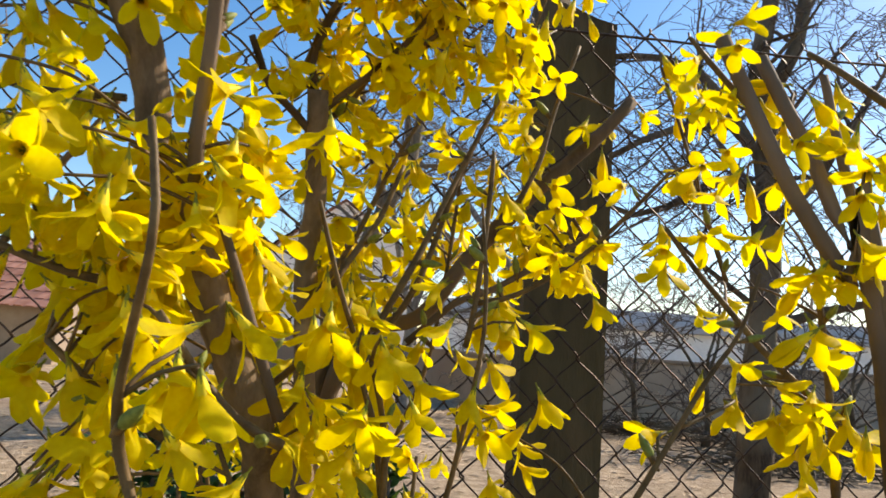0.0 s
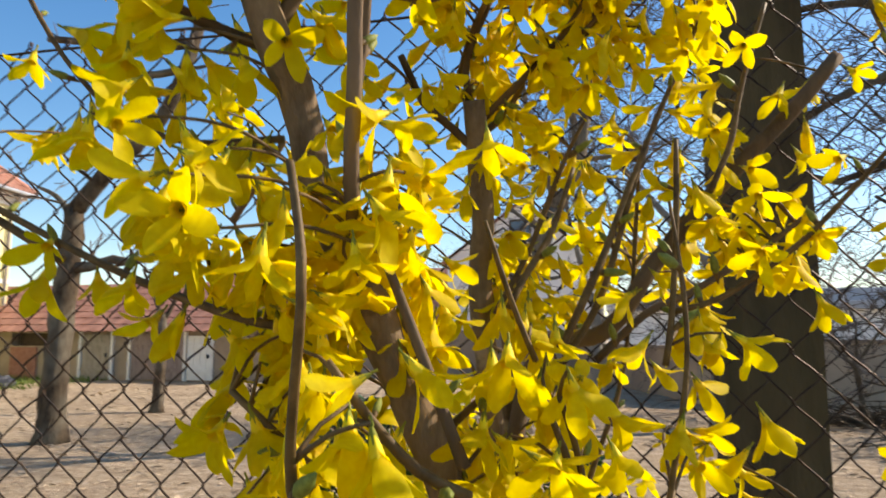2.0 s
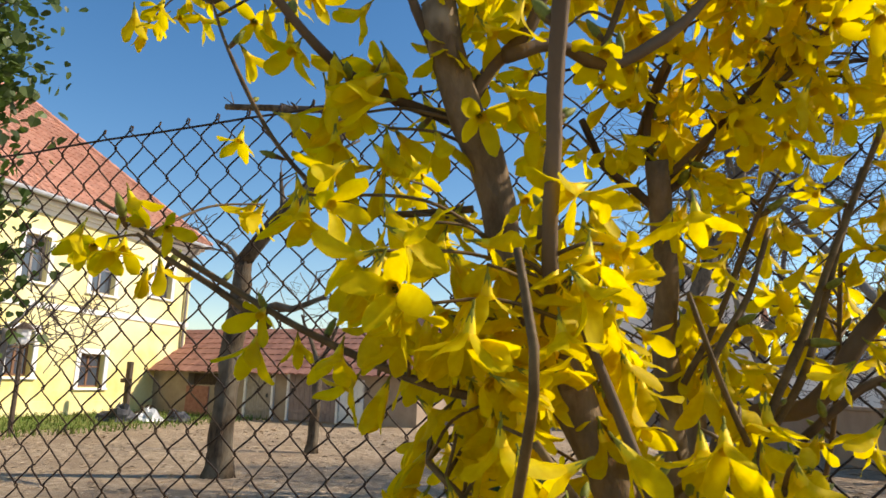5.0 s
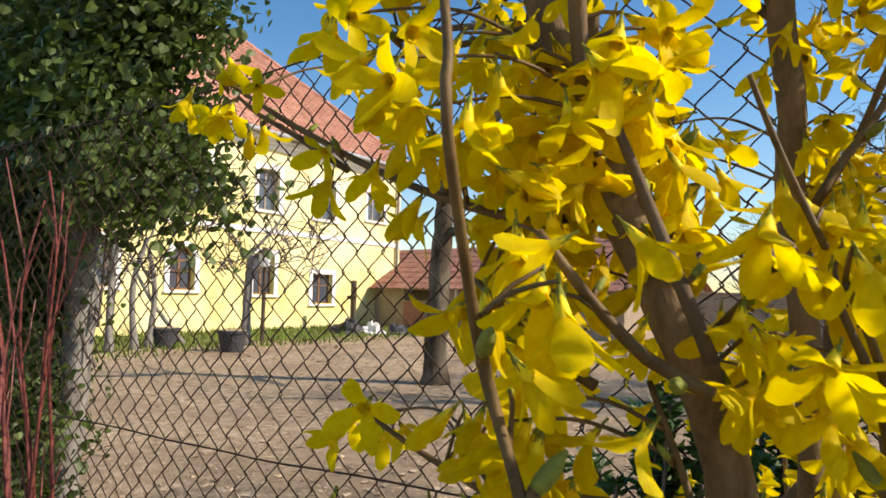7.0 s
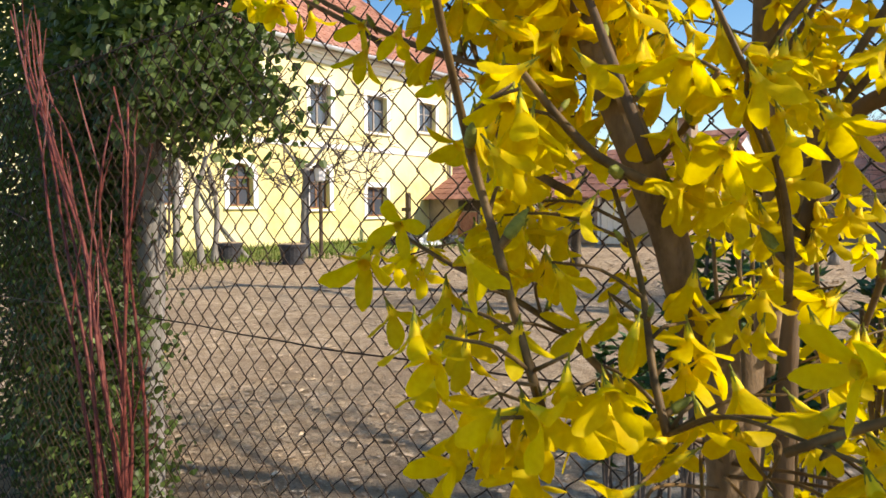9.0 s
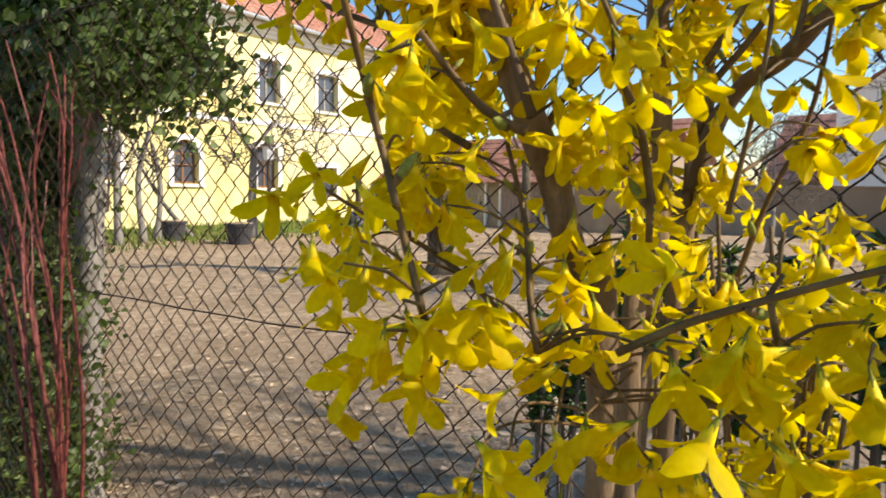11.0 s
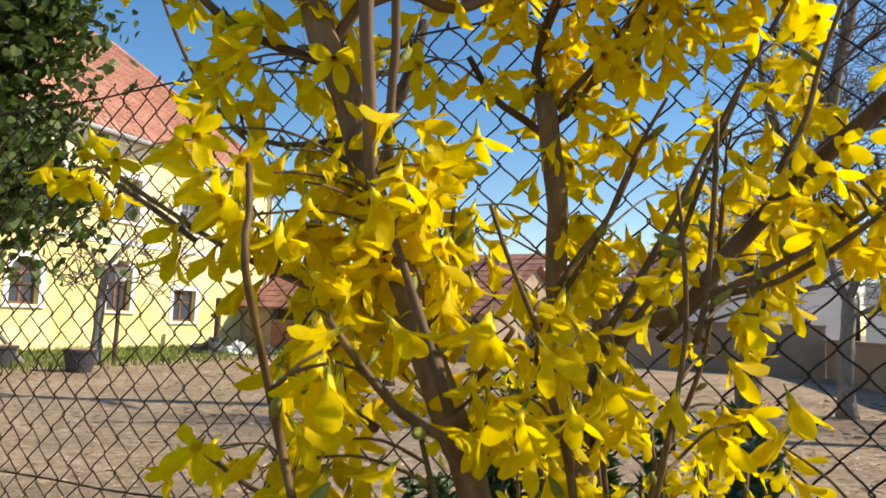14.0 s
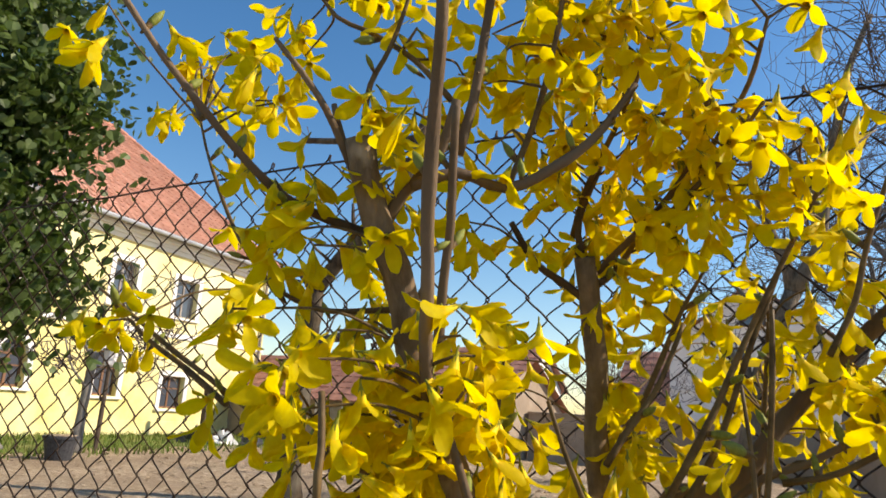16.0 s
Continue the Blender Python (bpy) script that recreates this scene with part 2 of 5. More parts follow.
def spline(pts, step):
    """Points along a smooth line through pts, about step apart."""
    p = [Vector(q) for q in pts]
    p = [2 * p[0] - p[1]] + p + [2 * p[-1] - p[-2]]
    out = []
    for i in range(1, len(p) - 2):
        n = max(1, int((p[i + 1] - p[i]).length / step))
        for k in range(n):
            t = k / n
            a, b, c, d = p[i - 1:i + 3]
            out.append(0.5 * (2 * b + (c - a) * t + (2 * a - 5 * b + 4 * c - d) * t * t + (3 * b - 3 * c + d - a) * t ** 3))
    return out + [p[-2]]

# ---- ground ----
def hill(x, y):
    """Height of the yard; flat, with small unevenness beyond the fence."""
    return 0.025 * noise.noise(Vector((x * 0.5, y * 0.5, 3.1))) + 0.012 * noise.noise(Vector((x * 2.1, y * 2.1, 7.7)))


xs = [-900, -300, -90] + [-40 + 0.5 * i for i in range(121)] + [60, 300, 900]
ys = [-900, -300, -60] + [-10 + 0.5 * i for i in range(101)] + [90, 300, 900]
gv = [(x, y, hill(x, y) if -40 <= x <= 20 and -10 <= y <= 40 else 0) for y in ys for x in xs]
gf = [(j * len(xs) + i, j * len(xs) + i + 1, (j + 1) * len(xs) + i + 1, (j + 1) * len(xs) + i) for j in range(len(ys) - 1) for i in range(len(xs) - 1)]
ground = tagged(obj("ground", gv, gf, earth, smooth=True), "bare brown trodden earth of the yard", "ground", kind="structure")

# dry leaves, straw and pebbles on the earth
rng = random.Random(5)
g = Geo()
for _ in range(16000):
    d = rng.random() ** 1.7
    x, y = rng.uniform(-14, 3), 0.25 + d * 14
    s = rng.uniform(0.008, 0.034) * (1 + 1.3 * d)
    z, a = hill(x, y) + 0.006, rng.uniform(0, 6.28)
    c, t = math.cos(a), math.sin(a)
    k = rng.choice((0.25, 0.5, 0.8))
    up = rng.uniform(0, 0.5) * s
    g.add([(x - c * s, y - t * s, z), (x + t * s * k, y - c * s * k, z + up), (x + c * s, y + t * s, z + 0.003), (x - t * s * k, y + c * s * k, z + up * 0.6)], [(0, 1, 2, 3)])
for _ in range(15000):
    d = rng.random() ** 1.3
    x, y = rng.uniform(-5.5, 2.2), 0.05 + d * 4.5
    s = rng.uniform(0.005, 0.018)
    z, a = hill(x, y) + 0.005, rng.uniform(0, 6.28)
    c, t, k = math.cos(a) * s, math.sin(a) * s, rng.choice((0.15, 0.3, 0.7))
    up = rng.uniform(0.1, 0.7) * s
    g.add([(x - c, y - t, z), (x + t * k, y - c * k, z + up), (x + c, y + t, z + up * 0.3), (x - t * k, y + c * k, z + up * 0.8)], [(0, 1, 2, 3)])
tagged(g.make("ground_litter", litter_mat), "dry leaves, straw and chips scattered over the earth", "litter", kind="stuff")

# ---- frames of the buildings ----
HOUSE = Matrix(((-0.1807, -0.9835, 0, -19.1), (0.9835, -0.1807, 0, 13.62), (0, 0, 1, 0), (0, 0, 0, 1)))


def wall_panel(u0, u1, z0, z1, holes, thick, geo=None):
    """A wall in the u-z plane, its face at y = 0, with rectangular holes cut through."""
    geo = geo or Geo()
    us = sorted({u0, u1, *[h[0] for h in holes], *[h[1] for h in holes]})
    zs = sorted({z0, z1, *[h[2] for h in holes], *[h[3] for h in holes]})

    def solid(i, j):
        if not (0 <= i < len(us) - 1 and 0 <= j < len(zs) - 1):
            return False
        uc, zc = (us[i] + us[i + 1]) / 2, (zs[j] + zs[j + 1]) / 2
        return not any(h[0] < uc < h[1] and h[2] < zc < h[3] for h in holes)
    for i in range(len(us) - 1):
        for j in range(len(zs) - 1):
            if not solid(i, j):
                continue
            a, b, c, d = us[i], us[i + 1], zs[j], zs[j + 1]
            v = [(a, 0, c), (b, 0, c), (b, 0, d), (a, 0, d), (a, thick, c), (b, thick, c), (b, thick, d), (a, thick, d)]
            f = [(0, 1, 2, 3), (7, 6, 5, 4)]
            f += [] if solid(i - 1, j) else [(0, 3, 7, 4)]
            f += [] if solid(i + 1, j) else [(1, 5, 6, 2)]
            f += [] if solid(i, j - 1) else [(0, 4, 5, 1)]
            f += [] if solid(i, j + 1) else [(3, 2, 6, 7)]
            geo.add(v, f)
    index, verts, remap = {}, [], []
    for p in geo.v:
        k = tuple(round(c, 5) for c in p)
        if k not in index:
            index[k] = len(verts)
            verts.append(p)
        remap.append(index[k])
    geo.v, geo.f = verts, [tuple(remap[i] for i in f) for f in geo.f]
    return geo


def window(parent, u0, u1, z0, z1, arched=False, wood=frame_b, cloth=True, deep=0.16):
    """A casement window set back in its opening, with surround, sill, frame, bars, panes and a curtain."""
    w = new("window")
    w.parent = parent
    t = 0.16
    s = Geo()
    s.box(u0 - t, u0 - 0.002, -0.03, 0.1, z0 - 0.02, z1).box(u1 + 0.002, u1 + t, -0.03, 0.1, z0 - 0.02, z1)
    if arched:
        r, uc, n = (u1 - u0) / 2, (u0 + u1) / 2, 14
        v, f = [], []
        for k in range(n + 1):
            a = math.pi * k / n
            for rr in (r, r + t):
                v += [(uc - math.cos(a) * rr, -0.03, z1 + math.sin(a) * rr * 0.9), (uc - math.cos(a) * rr, 0.1, z1 + math.sin(a) * rr * 0.9)]
        for k in range(n):
            b = k * 4
            f += [(b, b + 2, b + 6, b + 4), (b + 1, b + 5, b + 7, b + 3), (b, b + 4, b + 5, b + 1), (b + 2, b + 3, b + 7, b + 6)]
        s.add(v, f)
    else:
        s.box(u0 - t, u1 + t, -0.03, 0.1, z1 + 0.002, z1 + t)
    s.make("surround", plaster_w, w, "white plaster surround")
    Geo().box(u0 - t - 0.03, u1 + t + 0.03, -0.09, 0.12, z0 - 0.09, z0 - 0.022, 0.01).make("sill", plaster_w, w)
    fr, b = Geo(), 0.06
    top = z1 + ((u1 - u0) / 2 * 0.9 if arched else 0)
    uc = (u0 + u1) / 2
    fr.box(u0, u0 + b, deep, deep + 0.06, z0, z1).box(u1 - b, u1, deep, deep + 0.06, z0, z1).box(u0 + b, u1 - b, deep, deep + 0.06, z0, z0 + b)
    fr.box(u0 + b, u1 - b, deep, deep + 0.06, z1 - b, z1).box(uc - b * 0.6, uc + b * 0.6, deep - 0.006, deep + 0.06, z0 + b, z1 - b)
    zt = z0 + (z1 - z0) * 0.62
    fr.box(u0 + b, uc - b * 0.6, deep + 0.004, deep + 0.05, zt - 0.02, zt + 0.02).box(uc + b * 0.6, u1 - b, deep + 0.004, deep + 0.05, zt - 0.02, zt + 0.02)
    if arched:
        r, n, v, f = (u1 - u0) / 2, 14, [], []
        for k in range(n + 1):
            a = math.pi * k / n
            for rr in (r - b, r):
                v += [(uc - math.cos(a) * rr, deep, z1 + math.sin(a) * rr * 0.9), (uc - math.cos(a) * rr, deep + 0.06, z1 + math.sin(a) * rr * 0.9)]
        for k in range(n):
            q = k * 4
            f += [(q, q + 2, q + 6, q + 4), (q + 1, q + 5, q + 7, q + 3), (q, q + 4, q + 5, q + 1), (q + 2, q + 3, q + 7, q + 6)]
        fr.add(v, f)
        fr.box(uc - 0.02, uc + 0.02, deep + 0.005, deep + 0.05, z1, top - b)
    fr.make("window_frame", wood, w, "weathered wooden window frame")
    for a, c in ((u0 + b, uc - b * 0.6), (uc + b * 0.6, u1 - b)):
        for d, e in ((z0 + b, zt - 0.02), (zt + 0.02, z1 - b)):
            Geo().box(a, c, deep + 0.02, deep + 0.028, d, e).make("pane", glass, w)
    if arched:
        r, n = (u1 - u0) / 2 - b, 12
        v = [(uc, deep + 0.024, z1)] + [(uc - math.cos(math.pi * k / n) * r, deep + 0.024, z1 + math.sin(math.pi * k / n) * r * 0.9) for k in range(n + 1)]
        obj("pane", v, [(0, k + 1, k + 2) for k in range(n)], glass, w)
    # dark sheet standing in for the unlit room behind the panes
    Geo().box(u0 - 0.1, u1 + 0.1, deep + 0.3, deep + 0.31, z0 - 0.1, top + 0.1).make("room_shade_sheet", dark_wood_and_rooms, w)
    if cloth:
        for a, c in ((u0 + b, u0 + (uc - u0) * 0.75), (u1 - (u1 - uc) * 0.75, u1 - b)):
            v, f, n = [], [], 12
            for k in range(n + 1):
                uu = a + (c - a) * k / n
                yy = deep + 0.13 + 0.02 * math.sin(k * 2.1)
                v += [(uu, yy, z0 + 0.05), (uu, yy, z1 - 0.03)]
            f = [(2 * k, 2 * k + 2, 2 * k + 3, 2 * k + 1) for k in range(n)]
            obj("curtain", v, f, curtain, w)
    return w


def tiled_slope(name, a, b, c, d, parent, course=0.3, tile=0.22, mat=None, thick=0.035):
    """Overlapping rows of clay tiles between eave a-b and upper edge d-c, one mesh for the slope."""
    a, b, c, d = map(Vector, (a, b, c, d))
    up_len = max((d - a).length, (c - b).length)
    nrm = (b - a).cross(d - a)
    if nrm.length < 1e-6:
        nrm = (b - a).cross(c - a)
    nrm.normalize()
    rows = max(2, int(up_len / course))
    geo = Geo()
    geo.add([a, b, c, d], [(0, 1, 2, 3)])
    for r in range(rows):
        t0, t1 = r / rows, min(1.0, (r + 1.12) / rows)
        l0, r0, l1, r1 = a.lerp(d, t0), b.lerp(c, t0), a.lerp(d, t1), b.lerp(c, t1)
        w = (r0 - l0).length
        n = max(1, int(w / tile))
        for k in range(n):
            u, v2 = k / n + 0.004, (k + 1) / n - 0.004
            p = [l0.lerp(r0, u), l0.lerp(r0, v2), l1.lerp(r1, v2), l1.lerp(r1, u)]
            lift = thick * (0.85 + 0.3 * ((k * 7 + r * 13) % 10) / 10)
            q = [p[0] + nrm * lift, p[1] + nrm * lift, p[2] + nrm * 0.008, p[3] + nrm * 0.008]
            geo.add([*q, p[0], p[1]], [(0, 1, 2, 3), (4, 5, 1, 0)])
    ob = geo.make(name, mat or roof_tile, parent)
    ob["kind"] = "stuff"
    return ob


# ---- the yellow house ----
house = thing("house", "two-storey pale yellow rendered farmhouse with a red tiled hip roof", "house", m=HOUSE)
S1, EAVE, DEEP = 4.95, 6.08, 9.4
WIN = [(0.0, 1.0, 0.82, 1.83, False), (-2.62, -1.76, 1.11, 2.37, False), (-5.58, -4.76, 1.2, 2.05, True), (-8.0, -7.16, 1.25, 2.1, True), (-10.6, -9.7, 1.2, 2.05, True),
       (-2.53, -1.66, 3.75, 5.05, False), (0.04, 1.05, 3.72, 4.95, False), (2.85, 3.86, 3.95, 5.03, False), (-5.3, -4.4, 3.75, 5.05, False), (-8.0, -7.1, 3.75, 5.05, False)]
holes = [(u0, u1, z0, z1 + ((u1 - u0) / 2 * 0.9 if arch else 0)) for u0, u1, z0, z1, arch in WIN]
wall_panel(-14, S1, 0.0, EAVE, holes, 0.5).make("facade_wall", plaster_y, house)
for u0, u1, z0, z1, arch in WIN:
    if arch:  # the spandrels that round the head of the opening
        r, uc, n = (u1 - u0) / 2, (u0 + u1) / 2, 10
        for sgn in (-1, 1):
            v = [(uc + sgn * r, y, z1 + r * 0.9) for y in (0.003, 0.3)]
            for k in range(n + 1):
                a = math.pi / 2 * k / n
                v += [(uc + sgn * r * math.cos(a), y, z1 + r * 0.9 * math.sin(a)) for y in (0.003, 0.3)]
            f = [(0, 2 + 2 * k, 4 + 2 * k) for k in range(n)] + [(2 + 2 * k, 3 + 2 * k, 5 + 2 * k, 4 + 2 * k) for k in range(n)]
            obj("arch_spandrel", v, f, plaster_y, house)
Geo().box(S1 - 0.5, S1, 0.5, DEEP, 0, EAVE).box(-14, -13.5, 0.5, DEEP, 0, EAVE).box(-14, S1, DEEP - 0.4, DEEP + 0.003, 0, EAVE).make("side_wall", plaster_y, house)
Geo().box(-14, S1 + 0.04, -0.05, -0.002, 3.02, 3.18, 0.012).make("string_course", plaster_w, house, "white moulded string course")
Geo().box(-14, S1 + 0.03, -0.04, -0.002, 0.0, 0.42, 0.01).make("plinth", plaster_y, house, "pale yellow plinth")
Geo().box(-14.45, S1 + 0.45, -0.45, DEEP + 0.45, EAVE - 0.02, EAVE + 0.1).make("eave_soffit", eave_mat, house, "grey boarded eave")
cg = Geo()
for k, (dy, z0, z1) in enumerate(((0.08, 5.68, 5.81), (0.16, 5.81, 5.93), (0.28, 5.93, EAVE - 0.022))):
    cg.box(-14, S1 + dy, -dy, -0.002, z0, z1 - 0.002)
cg.make("cornice", plaster_g, house, "stepped grey cornice under the eave")
for u0, u1, z0, z1, arch in WIN:
    window(house, u0, u1, z0, z1, arch, frame_b if z0 < 3 else eave_mat)
roof = new("roof")
roof.parent = house
e0, H = EAVE + 0.12, 5.0
x0, x1, y0, y1 = -14.45, S1 + 0.45, -0.45, DEEP + 0.45
ym, zr = (y0 + y1) / 2, EAVE + 0.12 + H * 0.95
tiled_slope("tiles", (x0, y0, e0), (x1, y0, e0), (x1 - 4.6, ym, zr), (x0 + 4.6, ym, zr), roof, 0.33, 0.26)
tiled_slope("tiles", (x1, y0, e0), (x1, y1, e0), (x1 - 4.6, ym, zr), (x1 - 4.6, ym, zr), roof, 0.33, 0.26)
tiled_slope("tiles", (x1, y1, e0), (x0, y1, e0), (x0 + 4.6, ym, zr), (x1 - 4.6, ym, zr), roof, 0.8, 0.8)
tiled_slope("tiles", (x0, y1, e0), (x0, y0, e0), (x0 + 4.6, ym, zr), (x0 + 4.6, ym, zr), roof, 0.8, 0.8)
hip = Geo()
for p, q in (((x1, y0, e0), (x1 - 4.6, ym, zr)), ((x0 + 4.6, ym, zr), (x1 - 4.6, ym, zr)), ((x1, y1, e0), (x1 - 4.6, ym, zr))):
    n = int((Vector(q) - Vector(p)).length / 0.35)
    for k in range(n):
        a, b = Vector(p).lerp(Vector(q), k / n), Vector(p).lerp(Vector(q), (k + 1.1) / n)
        hip.tube([a, b], [0.11, 0.09], 7)
hip.make("ridge_tiles", roof_tile, roof)
gt = Geo().tube([(-14.4, -0.52, EAVE + 0.02), (S1 + 0.5, -0.52, EAVE + 0.02)], 0.07, 8)
gt.make("gutter", metal_roof, house, "grey rain gutter")
Geo().tube([(S1 - 0.28, -0.5, EAVE), (S1 - 0.28, -0.1, EAVE - 0.5), (S1 - 0.28, -0.09, 3.0), (S1 - 0.28, -0.09, 0.1)], 0.055, 8).make("downpipe", eave_mat, house, "brown downpipe")

# grass strip and clutter at the foot of the house
gr = random.Random(9)
gm = Geo()
for _ in range(5200):
    u, d = gr.uniform(-13, 3.6), -gr.random() ** 1.3 * 5.2 - 0.06
    p = HOUSE @ Vector((u, d, 0))
    h, a = gr.uniform(0.05, 0.19), gr.uniform(0, 6.28)
    z, w = hill(p.x, p.y), gr.uniform(0.01, 0.03)
    c, s = math.cos(a) * w, math.sin(a) * w
    gm.add([(p.x - c, p.y - s, z), (p.x + c, p.y + s, z), (p.x + gr.uniform(-0.06, 0.06), p.y + gr.uniform(-0.06, 0.06), z + h)], [(0, 1, 2)])
tagged(gm.make("grass", grass_mat), "short spring grass along the foot of the house", "grass", kind="stuff")
gv, gf, n = [], [], 40
for i in range(n + 1):
    u = -14 + 17.8 * i / n
    for d in (-0.03, -(3.9 + 0.7 * noise.noise(Vector((u * 0.6, 2, 5))))):
        p = HOUSE @ Vector((u, d, 0))
        gv.append((p.x, p.y, hill(p.x, p.y) + 0.02))
gf = [(2 * i, 2 * i + 1, 2 * i + 3, 2 * i + 2) for i in range(n)]
tagged(obj("grass_strip", gv, gf, grass_mat), "narrow strip of green turf before the house", "ground", kind="structure")


def pot(x, y, r=0.3, h=0.42):
    t = thing("flower_pot", "dark plastic flower pot standing on the grass", "pot", "pots before the house", m=Matrix.Translation((x, y, hill(x, y))))
    gg = Geo().tube([(0, 0, 0), (0, 0, 0.02), (0, 0, h - 0.05), (0, 0, h - 0.05), (0, 0, h)], [r * 0.7, r * 0.72, r * 0.95, r * 1.04, r * 1.04], 20)
    gg.make("pot", dark_plastic, t, smooth=False)
    Geo().tube([(0, 0, h - 0.06), (0, 0, h + 0.012)], [r * 0.9, r * 0.85], 16).make("soil", earth, t)
    return t


pot(-13.94, 6.11), pot(-12.35, 6.75)


def post_with_lamp(x, y):
    t = thing("garden_lamp", "thin dark pole carrying a white lantern", "lamp", m=Matrix.Translation((x, y, 0)))
    Geo().tube([(0, 0, 0), (0.01, 0, 1.0), (0, 0, 1.75)], [0.05, 0.045, 0.04], 8).make("pole", dark_wood_and_rooms, t)
    lan = Geo().tube([(0, 0, 1.752), (0, 0, 1.77), (0, 0, 2.05), (0, 0, 2.06)], [0.06, 0.11, 0.14, 0.14], 8)
    lan.make("lantern", white_paint, t, "white lantern body")
    Geo().tube([(0, 0, 2.062), (0, 0, 2.08), (0, 0, 2.2)], [0.2, 0.18, 0.02], 8).make("cap", dark_wood_and_rooms, t, "dark lantern cap")
    return t


post_with_lamp(-13.4, 8.1)
st = thing("stake", "grey wooden stake with a crosspiece", "stake", m=Matrix.Translation((-17.6, 14.2, 0)))
Geo().box(-0.09, 0.09, -0.06, 0.06, -0.05, 1.62, 0.015).make("upright", dark_wood_and_rooms, st)
Geo().box(-0.24, 0.24, -0.1, -0.062, 1.0, 1.12, 0.01).make("crosspiece", dark_wood_and_rooms, st)

# a heap of garden things under covers
for k, (x, y, s, m) in enumerate(((-15.9, 12.6, 0.55, dark_plastic), (-15.6, 13.3, 0.45, white_paint), (-16.3, 13.9, 0.45, dark_wood_and_rooms), (-15.2, 13.9, 0.4, dark_plastic))):
    v, f, nu, nv = [], [], 14, 7
    for j in range(nv + 1):
        for i in range(nu):
            a, b = 2 * math.pi * i / nu, math.pi / 2 * j / nv
            r = s * (0.75 + 0.5 * noise.noise(Vector((math.cos(a) * 1.4 + k * 5, math.sin(a) * 1.4, b * 1.5))))
            v.append((math.cos(a) * math.cos(b) * r * 1.1, math.sin(a) * math.cos(b) * r, math.sin(b) * r * 0.95))
    for j in range(nv):
        for i in range(nu):
            f.append((j * nu + i, j * nu + (i + 1) % nu, (j + 1) * nu + (i + 1) % nu, (j + 1) * nu + i))
    o = tagged(obj("garden_sack", v, f, m), "crumpled dark sack of garden waste" if m is not white_paint else "crumpled white plastic sack", "sack", "sacks by the house")
    o.location = (x, y, hill(x, y) - 0.02)

# ---- low farm buildings and walls behind the yard ----


def shed(name, label, x0, x1, y0, y1, h, ridge, wall_mat, roof_mat, holes=(), course=0.4, door=None):
    """A low building with its face at y0, a gabled tiled roof with the ridge along x."""
    t = thing(name, label, "building")
    p = Matrix.Translation((x0, y0, 0))
    w = wall_panel(0, x1 - x0, 0, h, list(holes), 0.35)
    o = w.make("front_wall", wall_mat, t)
    o.matrix_local = p
    ym2 = (y0 + y1) / 2
    gg = Geo()
    for xa, xb in ((x0, x0 + 0.35), (x1 - 0.35, x1)):
        v = [(xa, y0 + 0.35, 0), (xa, y1, 0), (xa, y1, h), (xa, ym2, ridge - 0.05), (xa, y0 + 0.35, h + 0.35 * (ridge - h) / (ym2 - y0) - 0.05)]
        v += [(xb, q[1], q[2]) for q in v]
        gg.add(v, [(0, 1, 2, 3, 4), (9, 8, 7, 6, 5), (0, 5, 6, 1), (1, 6, 7, 2), (2, 7, 8, 3), (3, 8, 9, 4), (4, 9, 5, 0)])
    gg.box(x0 + 0.35, x1 - 0.35, y1 - 0.3, y1, 0, h)
    gg.make("gable_wall", wall_mat, t)
    rf = new("roof")
    rf.parent = t
    tiled_slope("tiles", (x0 - 0.25, y0 - 0.4, h - 0.1), (x1 + 0.25, y0 - 0.4, h - 0.1), (x1 + 0.25, ym2, ridge), (x0 - 0.25, ym2, ridge), rf, course, 0.3, roof_mat)
    tiled_slope("tiles", (x1 + 0.25, y1 + 0.3, h - 0.1), (x0 - 0.25, y1 + 0.3, h - 0.1), (x0 - 0.25, ym2, ridge), (x1 + 0.25, ym2, ridge), rf, 0.9, 0.9, roof_mat)
    for hh in holes:
        # dark sheet in the opening, put in for the shade inside
        Geo().box(x0 + hh[0] - 0.05, x0 + hh[1] + 0.05, y0 + 0.28, y0 + 0.33, max(0.0, hh[2] - 0.05), hh[3] + 0.05).make("opening_shade_sheet", dark_wood_and_rooms, t)
    return t


low = shed("farm_shed", "low farm shed with a red tiled roof and old doors", -21.5, -9.3, 17.0, 22.5, 1.5, 3.05, brown_wall, old_tile, [(3.4, 4.8, 0.98, 1.36)])
grey_boards = soft("grey_door_boards", (0.26, 0.22, 0.175), (0.44, 0.385, 0.32), 14, 0.85, 0.4, 0.003, 6, (1, 1, 0.2)).m
mauve_boards = soft("faded_brown_boards", (0.23, 0.165, 0.14), (0.37, 0.285, 0.255), 14, 0.85, 0.4, 0.003, 6, (1, 1, 0.2)).m
brick_patch = soft("bare_brick_patch", (0.26, 0.11, 0.08), (0.4, 0.2, 0.15), 9, 0.9, 0.6, 0.01, 6).m


def plank_door(x0, x1, top, boards, mat, label, jambs=True):
    """A ledged door of upright boards in a plain frame on the front of the shed."""
    d = new("door")
    d.parent = low
    d["label"] = label
    w = (x1 - x0) / boards
    for k in range(boards):
        Geo().box(x0 + k * w + 0.004, x0 + (k + 1) * w - 0.004, 16.94, 16.985, 0.03, top, 0.004).make("board", mat, d)
    for z in (top * 0.22, top * 0.78):
        Geo().box(x0 + 0.02, x1 - 0.02, 16.905, 16.938, z - 0.05, z + 0.05, 0.004).make("ledge", mat, d)
